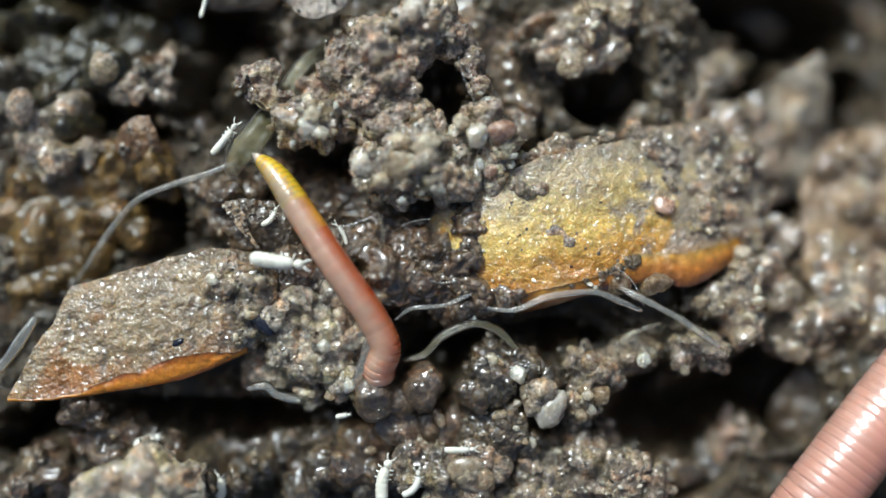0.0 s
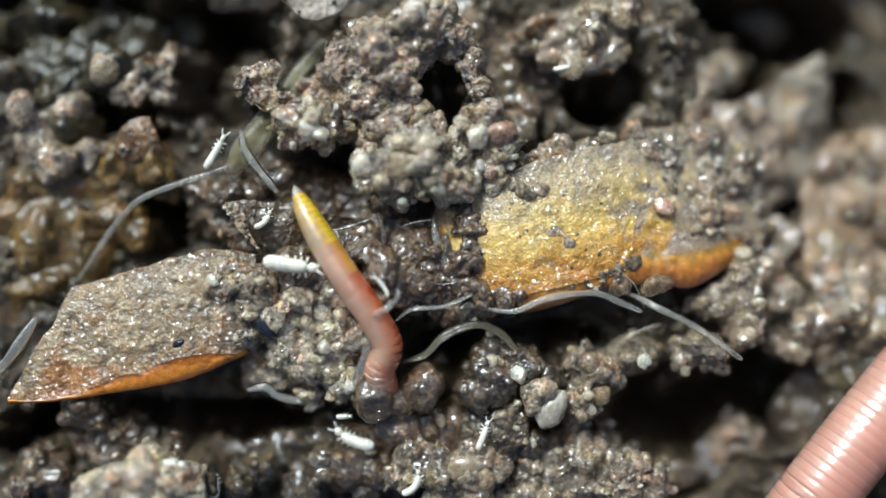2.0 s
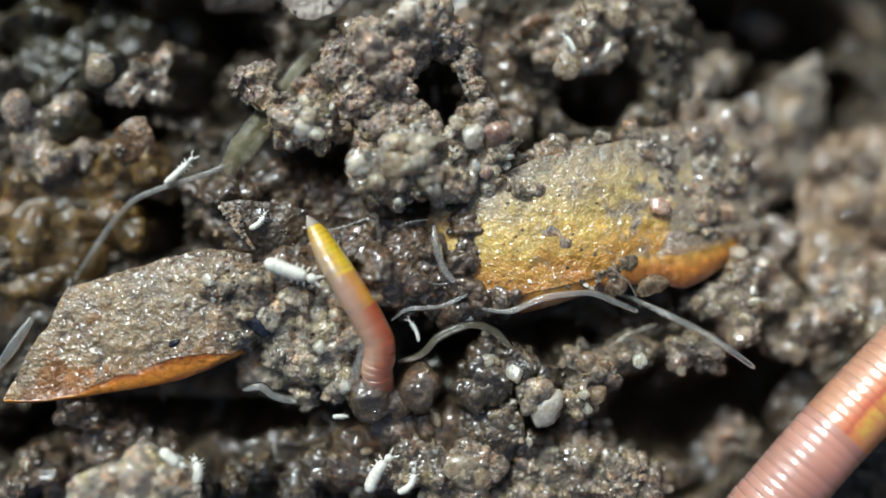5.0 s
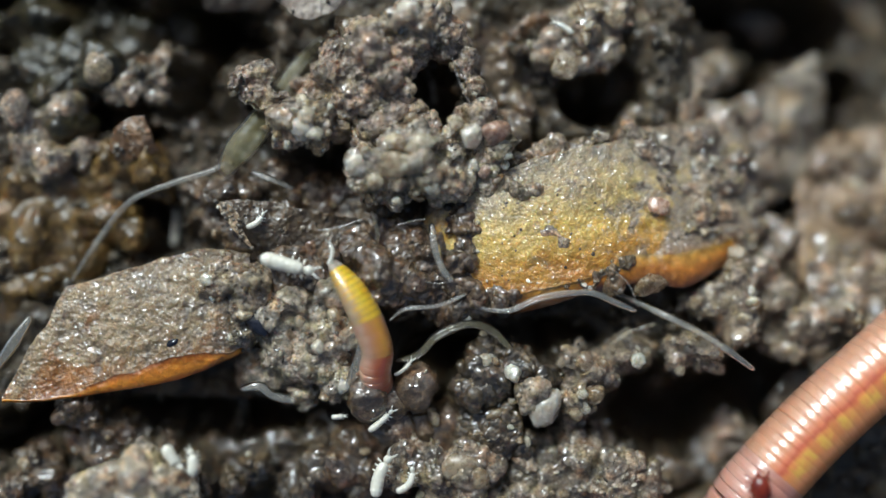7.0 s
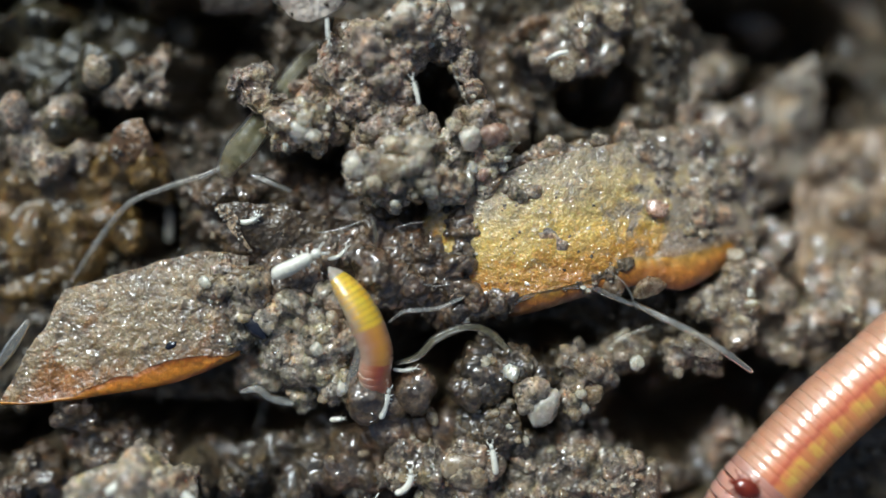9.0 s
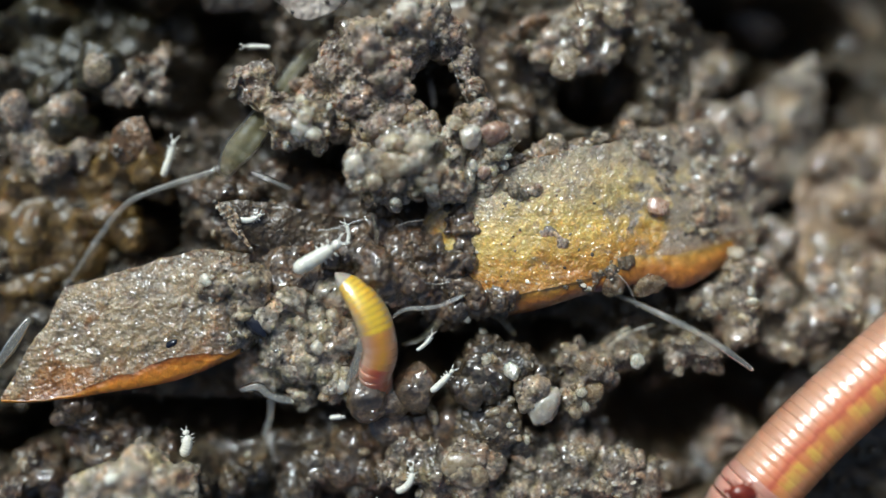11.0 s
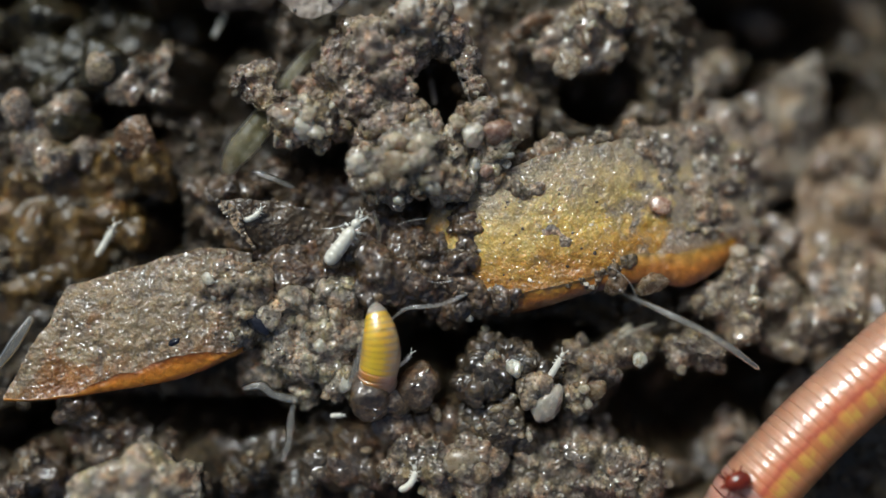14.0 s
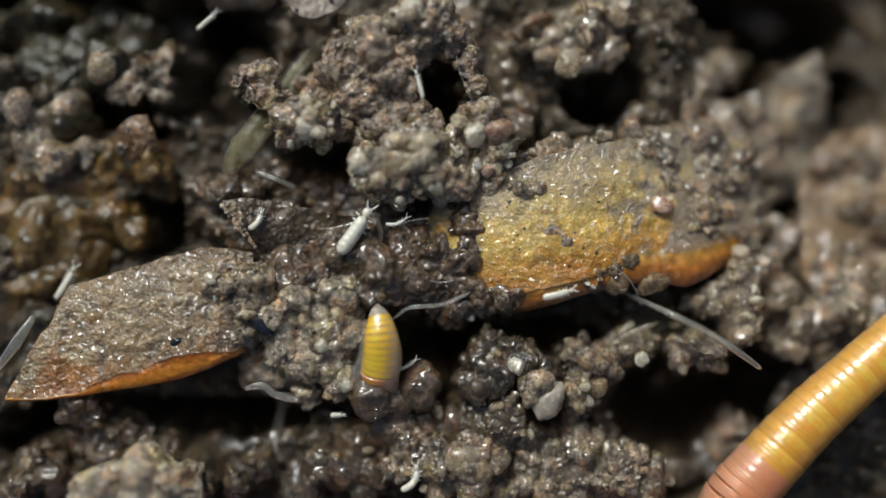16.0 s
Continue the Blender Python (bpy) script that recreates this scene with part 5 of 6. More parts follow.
def drift(t):
    """East and south drift of the plan at t."""
    a = np.array(DRIFT)
    return np.interp(t, a[:, 0], a[:, 1]), np.interp(t, a[:, 0], a[:, 2])


def flat_pose(t, u, v, z, turn):
    du, dv = drift(t)
    x, y, z = spot(u - du, v - dv, z) / 1000
    return pose(x, y, z, 0, 0, turn)


def ring_mesh(name, ry, rz, length, materials, sides=26, pinch=0.1, groove=0, bulge=0.0, front=(1.0, 1.0)):
    """One annulus of a worm, along x. groove: slot of its two rims; front: its forward end's size (y, z) against its middle."""
    v, f, slot = [], [], []
    prof = [(-0.56, 0.85), (-0.5, 1 - pinch), (-0.455, 1 - 0.1 * pinch), (-0.35, 1.0), (-0.2, 1.0), (0.0, 1.0), (0.2, 1.0), (0.35, 1.0), (0.455, 1 - 0.1 * pinch), (0.5, 1 - pinch), (0.56, 0.85)]
    for x, s in prof:
        s = s - bulge * (x / 0.5) ** 2
        sy, sz = [1 + 2 * x * (k - 1) for k in front]
        for k in range(sides):
            a = 2 * math.pi * k / sides
            v.append((x * length, ry * s * sy * math.cos(a), rz * s * sz * math.sin(a)))
    m = len(prof)
    for i in range(m - 1):
        for k in range(sides):
            a, b = i * sides + k, i * sides + (k + 1) % sides
            f.append((a, a + sides, b + sides, b))
            slot.append(0 if 3 <= i < m - 4 else groove)
    f += [tuple(range(sides)), tuple(range((m - 1) * sides, m * sides))[::-1]]
    me = mesh_from(name, v, f, materials)
    me.polygons.foreach_set("material_index", slot + [0, 0])
    return me


def along(path, s):
    """Place and direction at arc length s (mm) of a polyline."""
    d = np.linalg.norm(np.diff(path, axis=0), axis=1)
    c = np.concatenate(([0], np.cumsum(d)))
    s = min(max(s, 0), c[-1] - 1e-6)
    i = min(int(np.searchsorted(c, s, side="right")) - 1, len(d) - 1)
    e = 0.12
    def q(w):
        w = min(max(w, 0), c[-1] - 1e-6)
        return np.array([np.interp(w, c, path[:, k]) for k in range(3)])
    t = q(s + e) - q(s - e)
    return q(s), t / np.linalg.norm(t)


def axis_pose(at, way, roll):
    """A pose with x along way and the top kept upward, then rolled about x."""
    x = Vector(way).normalized()
    up = Vector((0, 0, 1)) if abs(x.z) < 0.9 else Vector((0, 1, 0))
    y = up.cross(x).normalized()
    z = x.cross(y)
    m = Matrix((x, y, z)).transposed().to_4x4()
    return Matrix.Translation(Vector(at) / 1000) @ m @ pose(0, 0, 0, roll)


# the small worm, drawing itself back into its hole; rows of body line from head to hole
SMALL_LINES = [
    (0.0, [(448, 272, -0.2), (490, 312, 0.1), (545, 395, 0.35), (602, 482, 0.5), (652, 552, 0.45), (682, 612, 0.3), (671, 655, 0.1)]),
    (0.6, [(488, 300, 0.0), (515, 345, 0.2), (553, 405, 0.35), (605, 482, 0.5), (655, 552, 0.45), (684, 612, 0.3), (672, 655, 0.1)]),
    (1.5, [(521, 330, 0.1), (545, 380, 0.3), (578, 438, 0.4), (614, 495, 0.5), (656, 555, 0.45), (686, 612, 0.3), (672, 655, 0.1)]),
    (3.0, [(520, 328, 0.1), (543, 380, 0.3), (575, 438, 0.4), (612, 495, 0.5), (655, 555, 0.45), (684, 612, 0.3), (672, 655, 0.1)]),
    (4.2, [(522, 335, 0.1), (545, 385, 0.3), (573, 440, 0.4), (608, 498, 0.5), (648, 556, 0.45), (678, 612, 0.3), (668, 658, 0.1)]),
    (5.2, [(548, 392, 0.3), (568, 425, 0.35), (590, 465, 0.4), (618, 510, 0.5), (648, 560, 0.45), (672, 614, 0.3), (665, 658, 0.1)]),
    (6.3, [(568, 443, 0.4), (585, 468, 0.45), (607, 500, 0.5), (630, 535, 0.5), (650, 575, 0.45), (668, 618, 0.3), (664, 658, 0.1)]),
    (7.0, [(584, 458, 0.4), (600, 482, 0.45), (620, 510, 0.5), (640, 545, 0.5), (656, 582, 0.45), (668, 622, 0.3), (664, 658, 0.1)]),
    (9.0, [(583, 474, 0.4), (602, 496, 0.45), (622, 522, 0.5), (640, 552, 0.5), (656, 588, 0.45), (667, 626, 0.3), (663, 660, 0.1)]),
    (11.4, [(596, 485, 0.4), (622, 508, 0.45), (645, 535, 0.5), (660, 562, 0.5), (670, 592, 0.45), (674, 628, 0.3), (665, 660, 0.1)]),
    (12.0, [(642, 494, 0.4), (652, 515, 0.45), (661, 538, 0.5), (668, 562, 0.5), (672, 592, 0.45), (672, 628, 0.3), (664, 660, 0.1)]),
    (12.5, [(648, 514, 0.3), (656, 532, 0.4), (663, 552, 0.45), (669, 576, 0.5), (672, 602, 0.45), (670, 632, 0.3), (664, 662, 0.1)]),
    (13.5, [(661, 534, 0.3), (665, 549, 0.4), (668, 565, 0.45), (672, 585, 0.5), (674, 608, 0.45), (673, 635, 0.3), (668, 664, 0.1)]),
    (16.0, [(667, 539, 0.3), (669, 553, 0.4), (672, 568, 0.45), (674, 587, 0.5), (676, 609, 0.45), (676, 636, 0.3), (672, 664, 0.1)])]
HOLE = [(668, 684, -0.3), (662, 704, -0.95), (656, 716, -1.8), (652, 724, -3.0), (648, 730, -5.0), (644, 736, -9.0)]


def small_worm():
    worm = new("small_worm")
    worm.location = Vector(spot(668, 668, -0.3)) / 1000
    tagged(worm, "small pink worm with a yellow foregut, half out of its hole", "worm")
    rings, meshes = [], {}

    def flat_r(i):
        return 28 * (1 - math.exp(-(i + 0.7) / 5)) ** 0.8

    def wide_r(i):
        return 36 * min(1, max(0.02, 1 - (1 - (i + 0.55) / 11) ** 2)) ** 0.62 if i < 10 else max(31, 36 - 0.6 * (i - 10))

    for i in range(46):
        ry, rz = flat_r(i), wide_r(i)
        key = "tip" if i < 2 else "yellow" if i < 12 else "mixed" if i < 18 else "pink"
        skin = {"tip": M_SMALL_TIP, "yellow": M_SMALL_YELLOW, "mixed": M_SMALL_MIXED, "pink": M_SMALL_PINK}[key]
        front = ((wide_r(i - 0.6) / rz, flat_r(i - 0.6) / ry)) if i < 24 else (1.0, 1.0)
        if i < 24 or "rest" not in meshes:
            meshes["rest"] = ring_mesh("ring", rz * UNIT, ry * UNIT, 0.2, [skin, M_SMALL_GROOVE], 28, 0.02 if key == "yellow" else 0.008, 1 if key == "yellow" else 0, 0.014, front)
        rings.append(part("ring", meshes["rest"], worm))
    return worm, rings


def small_line(t):
    times = [r[0] for r in SMALL_LINES]
    j = min(max(int(np.searchsorted(times, t, side="right")) - 1, 0), len(times) - 2)
    w = (t - times[j]) / (times[j + 1] - times[j])
    w = w * w * (3 - 2 * w)
    pts = (1 - w) * np.array(SMALL_LINES[j][1], float) + w * np.array(SMALL_LINES[j + 1][1], float)
    du, dv = drift(t)
    pts[:, 0] -= du
    pts[:, 1] -= dv
    return smooth_line([spot(*q) for q in list(pts) + [np.array(h, float) for h in HOLE]], 90)


# the earthworm: two ways of lying, between which it swings, and how far it has slid along
WORM_A = [(3300, 120, -0.7), (2700, 140, -0.7), (2300, 180, -0.7), (2000, 290, -0.6), (1800, 450, -0.4), (1660, 615, -0.2), (1568, 727, -0.1), (1450, 880, -0.1), (1350, 1010, -0.5), (1200, 1120, -0.7), (700, 1180, -0.7), (0, 1200, -0.7)]
WORM_B = [(3300, 100, -0.7), (2700, 110, -0.7), (2300, 140, -0.7), (2000, 230, -0.6), (1800, 400, -0.4), (1660, 555, -0.2), (1552, 655, -0.1), (1440, 757, -0.1), (1335, 870, -0.2), (1200, 1010, -0.6), (700, 1150, -0.7), (0, 1180, -0.7)]
SWING = [(0, 0.0), (1.0, 0.06), (2.5, 0.1), (3.5, 0.02), (4.2, 0.3), (5.3, 0.75), (6.2, 1.0), (16, 1.0)]
SLIDE = [(0, 0.0), (3.0, 0.3), (3.6, 0.6), (4.2, 2.5), (5.2, 5.6), (6.2, 7.0), (9.2, 7.7), (12, 7.9), (14, 8.1), (14.6, 8.6), (15.0, 12.4), (15.25, 15.2), (15.6, 16.2), (16, 16.5)]
WORM_R = 68


def earthworm():
    worm = new("earthworm")
    worm.location = Vector(spot(1450, 760, -1.2)) / 1000
    tagged(worm, "pink to orange ringed earthworm, wet and shiny", "earthworm")
    def thick(i):
        return np.interp(i, (40, 50, 56, 78), (WORM_R, 60, 56, 46))

    rings, shared = [], {}
    for i in range(-32, 98):
        s = (i - 3) * 0.27          # millimetres from the leading end
        skin, bulge = (M_WORM_PINK, 0.012) if i < 20 else (M_WORM_RED, 0.009) if i < 44 else (M_WORM_SALMON, 0.005) if i < 54 else (M_WORM_ORANGE, 0.006)
        r = round(float(thick(i)))
        if (skin.name, r) not in shared:
            shared[skin.name, r] = ring_mesh("ring", r * UNIT, r * UNIT * 0.95, 0.296, skin, 48, 0.012, 0, bulge)
        rings.append((s, part("ring", shared[skin.name, r], worm)))
    return worm, rings


def worm_line(t):
    w = np.interp(t, *zip(*SWING))
    pts = (1 - w) * np.array(WORM_A, float) + w * np.array(WORM_B, float)
    pts[:, :2] -= np.interp(t, (14.6, 15.3), (0, 1)) * np.array((13, 10))
    du, dv = drift(t)
    pts[:, 0] -= du
    pts[:, 1] -= dv
    return smooth_line([spot(*q) for q in pts], 160)


TAILS = []


def tail(label, length, rows, bend=0.0, slim=1.0):
    TAILS.append((springtail(label, length, bend, slim), rows))


# rows: seconds, u, v, height, heading
tail("plump white springtail walking over wet soil", 102, [
    (0, 492, 464, 0.55, -8), (1, 497, 465, 0.55, -14), (1.5, 512, 466, 0.55, -4), (2, 516, 470, 0.55, -8), (3, 520, 484, 0.55, -16), (3.5, 523, 490, 0.55, -20),
    (4.2, 517, 484, 0.55, -18), (6.3, 515, 480, 0.55, -22), (7, 510, 470, 0.55, -15), (8, 520, 470, 0.55, 2), (9, 527, 467, 0.55, 27), (10.2, 546, 460, 0.5, 30),
    (11.3, 568, 452, 0.5, 32), (12.5, 572, 450, 0.45, 32), (13, 583, 443, 0.4, 38), (13.5, 598, 430, 0.35, 46), (14.5, 616, 426, 0.3, 60), (15.3, 618, 422, 0.25, 62), (16, 630, 408, 0.2, 56)], 8, 1.02)
tail("small white springtail on the leaf flake", 46, [
    (0, 481, 386, 0.05, 52), (1.5, 471, 387, 0.05, 50), (3.5, 465, 393, 0.05, 48), (7, 456, 393, 0.05, 42), (8.5, 448, 392, 0.05, 25), (9, 444, 392, 0.05, 20),
    (12, 446, 385, 0.05, 15), (13.5, 450, 385, 0.05, 30), (16, 457, 392, 0.05, 55)], 75, 0.9)
tail("curled white springtail lying on a soil clod", 62, [(0, 736, 860, 0.3, 60), (2, 736, 858, 0.3, 60), (16, 734, 850, 0.3, 62)], 110, 0.8)
tail("white springtail roaming the lower soil", 58, [
    (0, 815, 797, 0.2, 2), (1, 820, 795, 0.2, 10), (1.5, 838, 785, 0.2, 42), (2, 856, 770, 0.2, 70), (2.5, 853, 763, 0.2, 95), (3, 852, 752, 0.2, 110),
    (3.5, 845, 745, 0.2, 112), (4, 826, 726, 0.0, 140), (4.6, 800, 690, -1.5, 150), (5.4, 790, 672, -3.0, 150), (7.6, 800, 700, -2.6, 100), (8.4, 862, 800, 0.1, 95), (9, 874, 812, 0.25, 100), (9.4, 874, 812, 0.25, 100), (10.6, 800, 700, -2.6, 140), (16, 785, 660, -3.4, 140)], 12, 0.8)
tail("slender white springtail climbing a clod", 84, [
    (0, 677, 850, 0.1, 80), (1, 668, 866, 0.0, 70), (1.5, 606, 768, -1.1, 140), (2, 624, 780, -0.6, 155), (2.5, 633, 798, -0.3, 140), (3, 645, 812, -0.1, 125),
    (3.5, 651, 836, 0.1, 100), (4.2, 655, 850, 0.1, 85), (5.4, 680, 822, 0.1, 40), (6.3, 706, 806, 0.2, 15), (6.7, 688, 824, 0.2, 45), (7, 672, 840, 0.2, 70),
    (7.5, 667, 850, 0.2, 80), (8, 655, 872, 0.1, 60), (8.6, 640, 905, 0.0, 50), (16, 640, 920, 0.0, 50)], -45, 1.05)
tail("plump white springtail on a blurred soil lump", 54, [
    (0, 262, 782, -0.8, 20), (1, 285, 800, 0.2, 20), (1.5, 296, 818, 0.6, 10), (2.5, 300, 822, 0.8, -10), (4.2, 304, 821, 0.8, -30), (6.3, 304, 808, 0.85, -50), (7, 305, 812, 0.85, -55),
    (7.5, 312, 822, 0.85, -40), (8.5, 315, 830, 0.85, -60), (9, 208, 862, 1.2, 30), (11.3, 192, 848, 1.2, 20), (12, 170, 856, 1.2, 60), (12.8, 140, 895, 1.2, 60), (16, 120, 920, 1.1, 60)], 25, 1.55)
tail("curled white springtail on a blurred soil lump", 52, [
    (0, 390, 860, -0.6, 100), (3, 370, 850, -0.3, 100), (5, 350, 832, 0.5, 95), (6.3, 335, 822, 0.8, 92), (7, 342, 818, 0.85, 95), (7.5, 332, 830, 0.85, 100),
    (8, 322, 842, 0.85, 110), (9, 330, 880, 0.8, 140), (9.8, 338, 850, 0.4, 120), (10.6, 332, 800, 0.0, 95), (11.3, 324, 780, -0.3, 82), (11.5, 314, 784, -0.3, 85), (12, 308, 794, -0.3, 85), (12.3, 309, 812, -0.4, 85), (12.8, 308, 840, -1.5, 85), (16, 308, 860, -2.2, 85)], 70, 1.5)
tail("white springtail crossing the dark gap", 60, [
    (0, 760, 640, -2.6, 20), (4.2, 755, 645, -2.5, 20), (5.6, 735, 670, -0.8, 30), (6.3, 712, 706, -0.1, 60), (6.7, 690, 732, 0.0, 35), (7, 676, 745, 0.0, 42),
    (7.5, 680, 738, 0.0, 20), (8.5, 664, 733, 0.0, 30), (9, 683, 714, 0.1, 75), (9.2, 682, 714, 0.1, 75), (10.4, 715, 690, 0.0, 50), (11.3, 812, 668, 0.0, 45),
    (11.7, 820, 660, -0.1, 45), (12.3, 832, 642, -0.5, 20), (13.0, 865, 615, -0.3, 15), (13.5, 908, 604, 0.1, 10), (14, 985, 648, 0.1, 60), (14.5, 998, 632, 0.1, 80),
    (15, 965, 580, 0.2, 70), (15.5, 960, 545, 0.4, 20), (16, 990, 521, 0.5, 15)], 15, 0.8)
tail("thin white springtail at the clod's dark hole", 54, [
    (0, 770, 150, -2.2, 100), (7.8, 765, 160, -2.0, 100), (8.6, 742, 150, 0.2, 100), (9, 736, 160, 0.45, 105), (9.4, 738, 160, 0.45, 105), (11, 765, 165, -1.6, 100),
    (15, 760, 165, -1.5, 100), (15.6, 746, 150, 0.3, 105), (16, 742, 148, 0.5, 105)], 8, 0.6)
tail("thin pale springtail climbing over the small worm", 46, [
    (0, 606, 412, 0.2, 120), (0.6, 622, 428, 0.5, 125), (1.2, 640, 442, 0.5, 120), (1.8, 668, 488, 0.7, 130), (2.5, 692, 530, 0.9, 110), (3.2, 704, 538, 0.7, 160),
    (4.2, 722, 534, 0.5, 170), (5.2, 735, 600, 0.2, 100), (6.3, 718, 645, 0.0, 60), (7.5, 716, 655, -0.1, 30), (9, 718, 656, -0.1, 5), (11.3, 757, 604, 0.0, 50), (11.7, 757, 604, 0.0, 50), (12.3, 722, 632, -0.1, 45),
    (13, 716, 640, -0.1, 45), (16, 722, 648, -0.3, 30)], 45, 0.6)
tail("pale springtail roaming the brown soil", 74, [
    (0, 398, 246, -0.2, 52), (0.5, 394, 256, -0.2, 45), (1, 408, 262, -0.2, 20), (1.5, 378, 274, -0.3, 60), (2, 382, 268, -0.3, 60), (3.5, 370, 284, -0.3, 65),
    (4.2, 350, 296, -0.3, 60), (5.4, 310, 318, -0.9, 40), (6.3, 318, 400, -2.8, 80), (9.2, 300, 390, -2.8, 90), (10.8, 300, 290, -0.9, 80), (11.7, 300, 262, -0.6, 40),
    (12.2, 276, 268, -0.6, 60), (12.5, 256, 300, -0.6, 70), (13, 226, 350, -0.8, 100), (13.5, 236, 364, -0.8, 60), (14, 190, 424, -0.8, 60), (14.5, 170, 462, -0.9, 75),
    (15.2, 120, 495, -0.9, 60), (16, 118, 500, -0.9, 60)], 10, 0.7)

tail("tiny white springtail in a dark cranny", 28, [(0, 607, 736, -0.2, 10), (4, 604, 740, -0.2, 0), (7, 600, 738, -0.2, 5), (16, 598, 735, -0.3, 0)], 5, 1.3)
tail("white springtail on the pale beaded clod", 44, [
    (0, 965, 150, -2.4, 40), (1.0, 980, 142, -1.2, 0), (1.5, 992, 128, -0.5, -35), (2.4, 1005, 112, -0.5, 60), (4.2, 1010, 90, -0.5, 100), (6.3, 1000, 52, -0.4, 150),
    (7, 996, 47, -0.4, 150), (8.2, 990, 75, -0.4, 200), (9, 986, 97, -0.4, 200), (10, 965, 130, -1.2, 230), (11.3, 955, 160, -2.4, 240), (16, 955, 165, -2.6, 240)], 25, 0.9)
tail("thin pale springtail among the upper clods", 52, [
    (0, 362, 8, -0.6, 75), (1.2, 330, -25, -0.8, 120), (6, 420, -30, -0.6, 60), (8.2, 560, 15, 0.0, -40), (9, 580, 55, 0.45, -85), (9.4, 575, 62, 0.4, -90),
    (10.6, 480, 80, -0.6, -150), (12, 428, 85, -0.7, 120), (12.6, 424, 92, -0.7, 115), (13.2, 405, 70, -2.4, 90), (15.0, 385, 45, -2.4, 50), (15.6, 372, 38, -1.0, 45), (16, 368, 36, -0.9, 42)], 8, 0.6)
tail("small curled springtail under the tall clod", 46, [
    (0, 715, 392, -0.9, 60), (4.2, 680, 420, -0.9, 60), (5.6, 620, 440, -0.2, 80), (6.3, 596, 448, 0.45, 85), (7, 588, 448, 0.55, 88), (8, 583, 456, 0.55, 95), (8.6, 590, 455, 0.5, 60), (9, 602, 452, 0.45, 35), (10.2, 612, 432, 0.3, 70), (11.3, 618, 404, 0.1, 100), (12.5, 607, 380, 0.15, 100), (13, 618, 386, 0.1, 80),
    (13.5, 628, 392, 0.0, 60), (14.5, 650, 392, -0.2, 50), (15.3, 690, 398, 0.0, 20), (16, 705, 396, 0.05, 20)], 80, 0.6)

rearing = threadworm("potworm", "white potworm rearing up beside a clod", [(396, 165, 0.1), (402, 205, 0.1), (425, 245, 0.05), (452, 285, -0.1)], 9, M_POTWORM)
roaming = threadworm("potworm", "bluish white potworm in the shaded gap", [(518, 708, -0.4), (512, 740, -0.4), (508, 780, -0.5), (496, 812, -0.6)], 9, M_POTWORM)
creeper = threadworm("potworm", "free end of a potworm groping over soil", [(1078, 515, -0.9), (1130, 536, -0.4), (1180, 560, 0.15), (1240, 590, 0.25), (1290, 622, 0.2), (1336, 656, 0.0)], 7.5, M_POTWORM)
looped = threadworm("potworm", "translucent potworm looped over the small worm", [(642, 566, 0.6), (655, 556, 0.95), (676, 540, 0.98), (692, 522, 0.75), (688, 500, 0.4)], 6.5, M_POTWORM)
diver = threadworm("potworm", "glassy potworm slipping down between peels", [(764, 395, 0.1), (768, 432, 0.25), (782, 475, 0.3), (802, 500, 0.3)], 9, M_POTWORM)


def mite():
    base = new("mite")
    tagged(base, "glossy red-brown mite riding on the earthworm", "mite")
    part("body", oval("body", 0.4, 0.28, 0.24, M_MITE, 4), base, (0, 0, 0.2))
    part("mouthparts", oval("mouthparts", 0.1, 0.07, 0.06, M_MITE, 2), base, (0.42, 0, 0.14))
    for sgn in (1, -1):
        for j, (x, f) in enumerate(((0.27, 0.2), (0.17, 0.08), (0.02, -0.08), (-0.12, -0.2))):
            q = [(x, sgn * 0.17, 0.13), (x + f * 0.5, sgn * 0.28, 0.1), (x + f * 0.9, sgn * 0.34, 0.0)]
            part("leg", tube("leg", [np.array(w) for w in q], [0.03, 0.026, 0.016], M_MITE, 7, 12), base)
    return base


MITE = mite()
MITE_ROWS = [(0, 2080, 240, 0.3, 200), (4.2, 1900, 330, 0.6, 215), (5.2, 1520, 690, 1.0, 130), (6.3, 1352, 858, 0.9, 60), (7, 1343, 864, 0.9, 98), (7.5, 1338, 860, 0.9, 120), (8.5, 1326, 862, 0.9, 145),
             (9.2, 1316, 862, 0.9, 160), (11.3, 1310, 872, 0.9, 175), (13, 1300, 858, 0.9, 195), (14.5, 1306, 842, 0.85, 215), (14.8, 1306, 832, 0.85, 225),
             (15.05, 1270, 890, 0.7, 225), (15.4, 1180, 985, 0.4, 220), (16, 1120, 1020, 0.2, 215)]

WORM, WORM_RINGS = earthworm()
SMALL, SMALL_RINGS = small_worm()


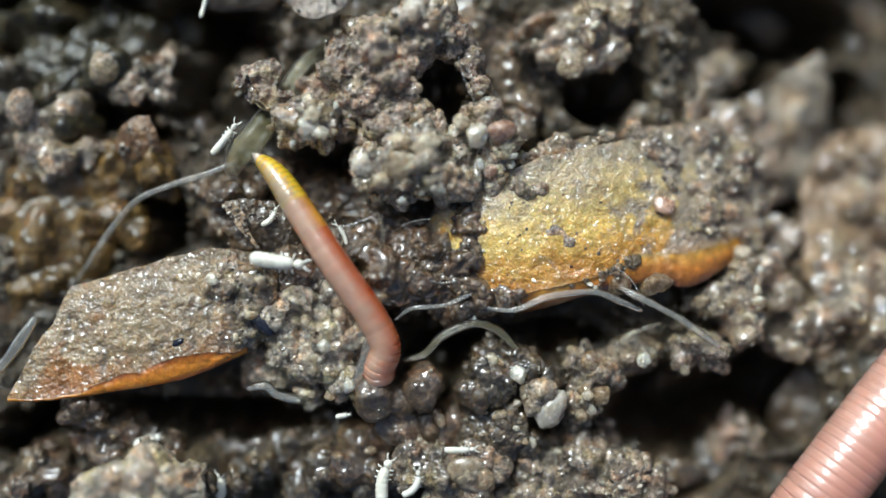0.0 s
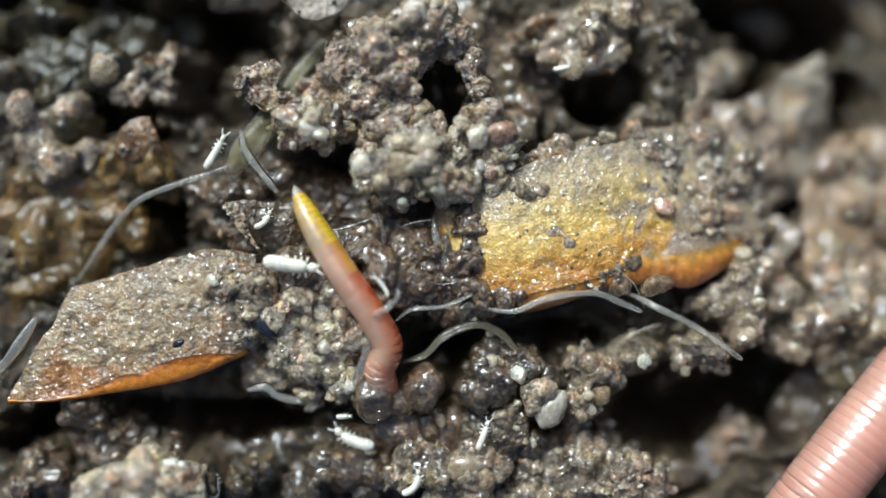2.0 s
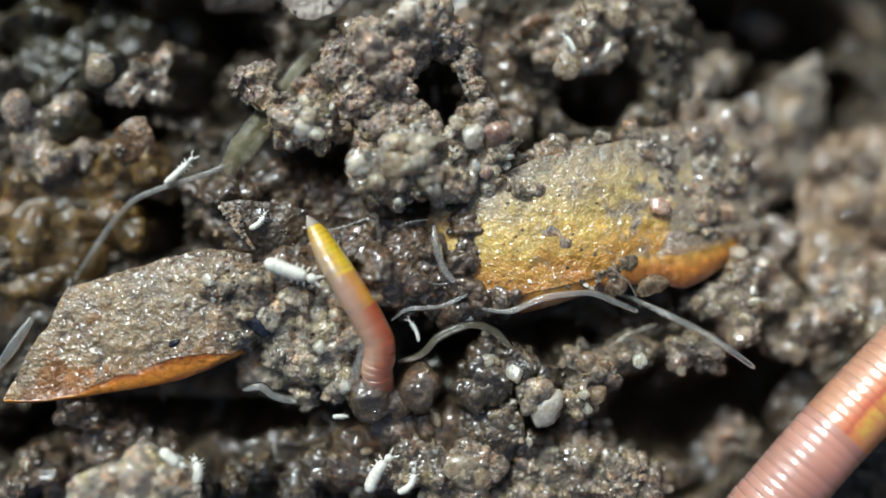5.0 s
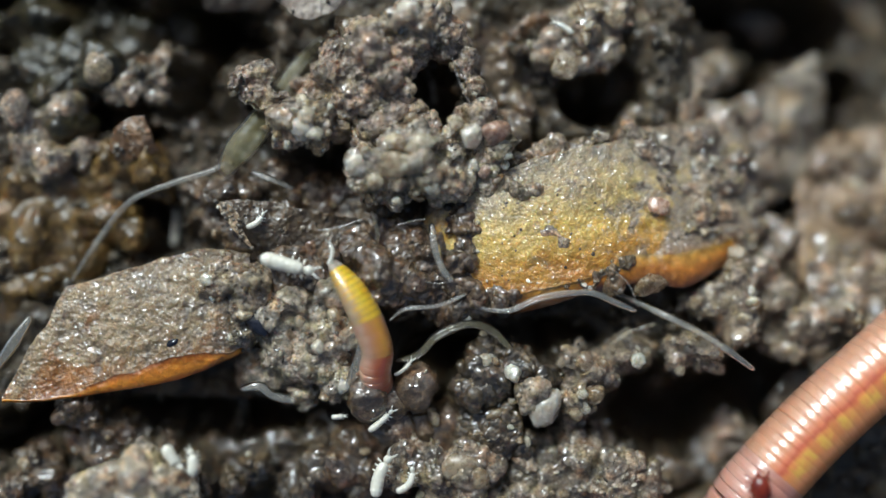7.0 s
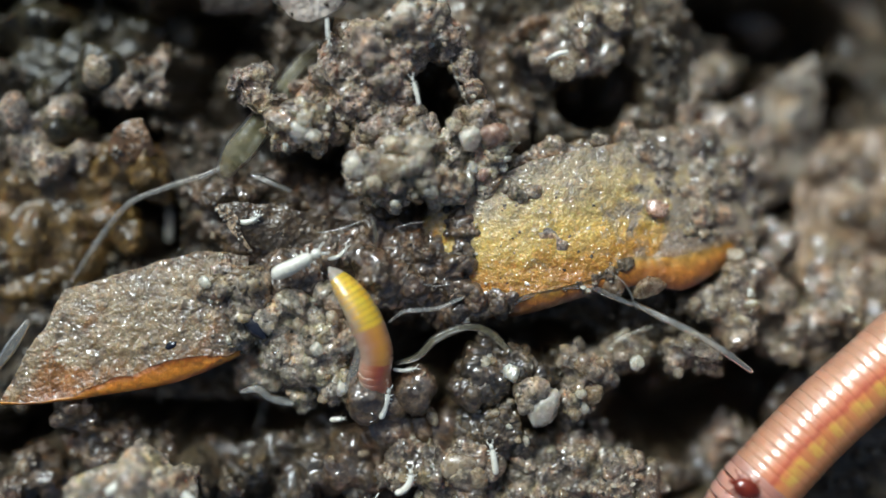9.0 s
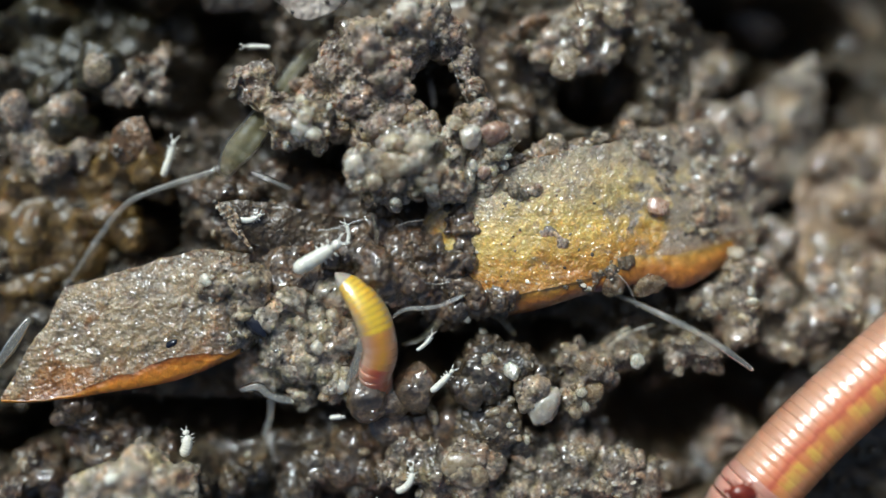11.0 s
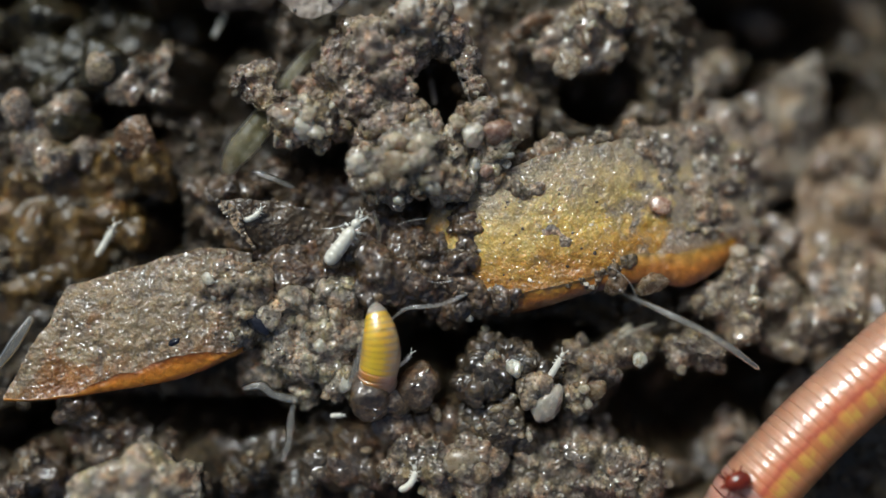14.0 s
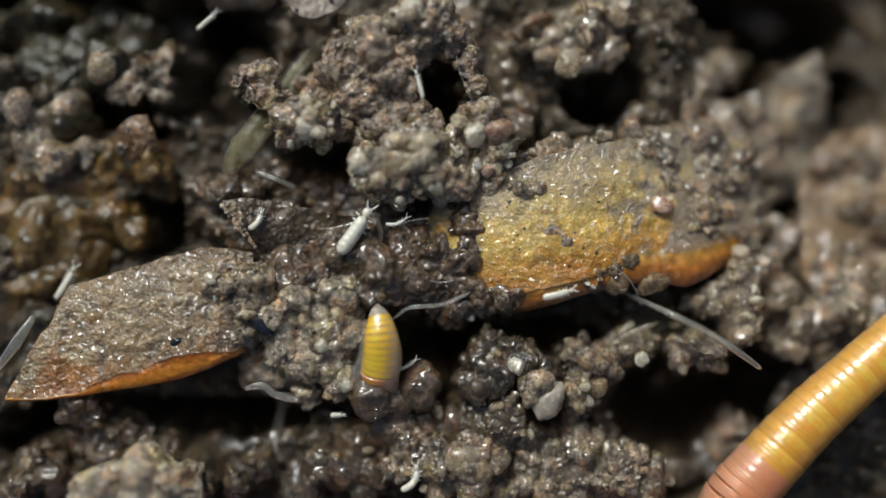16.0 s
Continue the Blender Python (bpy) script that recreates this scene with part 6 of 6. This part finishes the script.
# ---- what moves ----
def motions():
    """Worm rings, springtails, potworms and the mite."""
    times = sorted(set([0, 0.3, 0.6, 1, 1.5, 3, 3.5, 4.2, 4.7, 5.2, 5.7, 6.3, 6.6, 7, 8, 9, 10, 11.4, 11.6, 11.8, 12, 12.25, 12.5, 13, 13.5, 14.5, 16] + [d[0] for d in DRIFT]))
    home = Vector(SMALL.location)
    rows = [[] for _ in SMALL_RINGS]
    for t in times:
        line = small_line(t)
        roll = np.interp(t, (0, 4.2, 6.3, 9, 11.5, 13, 16), (0, 8, 25, 35, 50, 85, 88))
        for i in range(len(rows)):
            p, way = along(line, 0.08 + i * 0.168)
            m = axis_pose(p, -way, 90 - roll)
            m.translation -= home
            rows[i].append((t, m))
    for ring, r in zip(SMALL_RINGS, rows):
        walk(ring, r)
    home = Vector(WORM.location)
    times = sorted(set([t for t, *_ in SLIDE] + [t for t, *_ in SWING] + [4.7, 5.7, 14.8, 15.0, 15.4]))
    lines = {t: worm_line(t) for t in times}
    for s, ring in WORM_RINGS:
        r = []
        for t in times:
            slid = np.interp(t, *zip(*SLIDE))
            p, way = along(lines[t], 34.2 - s + slid)
            m = axis_pose(p, way, 0)
            m.translation -= home
            r.append((t, m))
        walk(ring, r)
    for ob, r in TAILS:
        walk(ob, [(t, flat_pose(t, u, v, z, a)) for t, u, v, z, a in r])
    walk(MITE, [(t, flat_pose(t, u, v, z - 0.1, a)) for t, u, v, z, a in MITE_ROWS])
    loose = [ob for ob in scene.objects if ob.parent is None and ob.name.startswith(("soil_clump", "sand_grain")) and -0.0012 < ob.location.x < 0.0052 and ob.location.y < -0.0034]
    for ob in loose:
        m = ob.matrix_basis.copy()
        walk(ob, [(t, Matrix.Translation((0, -south * UNIT / 1000, 0)) @ m) for t, south in
                  ((0, 3), (1, 4), (2, 1), (4, -0.5), (7, 0), (9, -5), (11.5, -4.5), (13, -6), (14, -7.5), (16, -11))])
    c = creeper.location.copy()
    walk(creeper, [(t, Matrix.Translation(c + Vector((a * UNIT, b * UNIT, 0)) / 1000)) for t, a, b in
                   ((0, -70, 38), (1.5, -40, 22), (3.5, -12, 12), (4.2, -6, 8), (6.3, 0, 0), (12, 0, 0), (12.5, 4, 0), (16, 6, 0))])
    for worm, moves in ((stretched, ((0, 0, 0, 0), (9, 0, 0, 0), (12, -12, -6, -0.2), (13.4, -30, -16, -1.4), (16, -40, -20, -2.2))),
                        (edging, ((0, 0, 0, 0), (8, 0, 0, 0), (9.2, 0, 20, -0.5), (11.3, 0, 80, -1.6), (13, 0, 110, -2.0), (16, 0, 110, -2.0))),
                        (yellowish, ((0, 0, 0, 0), (9.4, 0, 0, 0), (11.5, 10, 40, -0.9), (13, 10, 70, -1.8), (16, 10, 80, -2.2)))):
        c = worm.location.copy()
        walk(worm, [(t, Matrix.Translation(c + Vector((a * UNIT, b * UNIT, z)) / 1000)) for t, a, b, z in moves])
    c = rearing.location.copy()
    walk(rearing, [(t, Matrix.Translation(c + Vector((a * UNIT, b * UNIT, z)) / 1000) @ pose(0, 0, 0, 0, 0, turn)) for t, a, b, z, turn in
                   ((0, 0, -30, -2.4, 0), (0.9, -4, -12, -1.2, 0), (1.4, -11, -2, 0, 0), (1.6, -11, 0, 0, 0), (1.95, 24, -60, -0.05, 5), (2.1, 24, -60, -0.05, 10), (2.5, 22, -78, -0.1, 58), (3.1, 10, -70, -1.6, 58), (4, 0, -60, -2.6, 58), (16, 0, -60, -2.6, 58))])
    c = curled.location.copy()
    walk(curled, [(t, Matrix.Translation(c + Vector((0, 0, z)) / 1000)) for t, z in ((0, -1.8), (4.4, -1.8), (6.3, 0), (16, 0))])
    c = looped.location.copy()
    walk(looped, [(t, Matrix.Translation(c + Vector((a * UNIT, b * UNIT, z)) / 1000)) for t, a, b, z in
                  ((0, 30, 20, -1.2), (0.4, -2, 22, 0), (1.0, 2, 16, 0.02), (1.5, 2, 0, 0), (3.3, 4, 0, 0), (3.9, 34, 0, -0.5), (4.4, 50, -10, -1.4), (16, 50, -20, -2.6))])
    c = roaming.location.copy()
    walk(roaming, [(t, Matrix.Translation(c + Vector((a * UNIT, b * UNIT, z)) / 1000)) for t, a, b, z in
                   ((0, -300, 10, -3.0), (9.2, -60, 30, -2.4), (11.2, -32, 38, -0.3), (11.5, -30, 36, -0.3), (11.7, -10, 18, -0.1), (12.0, 0, 5, 0), (12.5, 0, 0, 0), (14.5, -2, -8, 0), (15.2, -10, 10, -0.6), (16, -30, 30, -1.6))])
    c = diver.location.copy()
    walk(diver, [(t, Matrix.Translation(c + Vector((a * UNIT / 1000, b * UNIT / 1000, z / 1000)))) for t, a, b, z in
                 ((0, -10, 30, -1.2), (2.5, -6, 12, -0.4), (4.2, 0, 0, -0.1), (6.3, 0, 0, 0), (8, 0, 0, 0), (9, 0, -8, -0.7), (10, 0, -10, -1.4), (16, 0, -10, -1.5))])


motions()
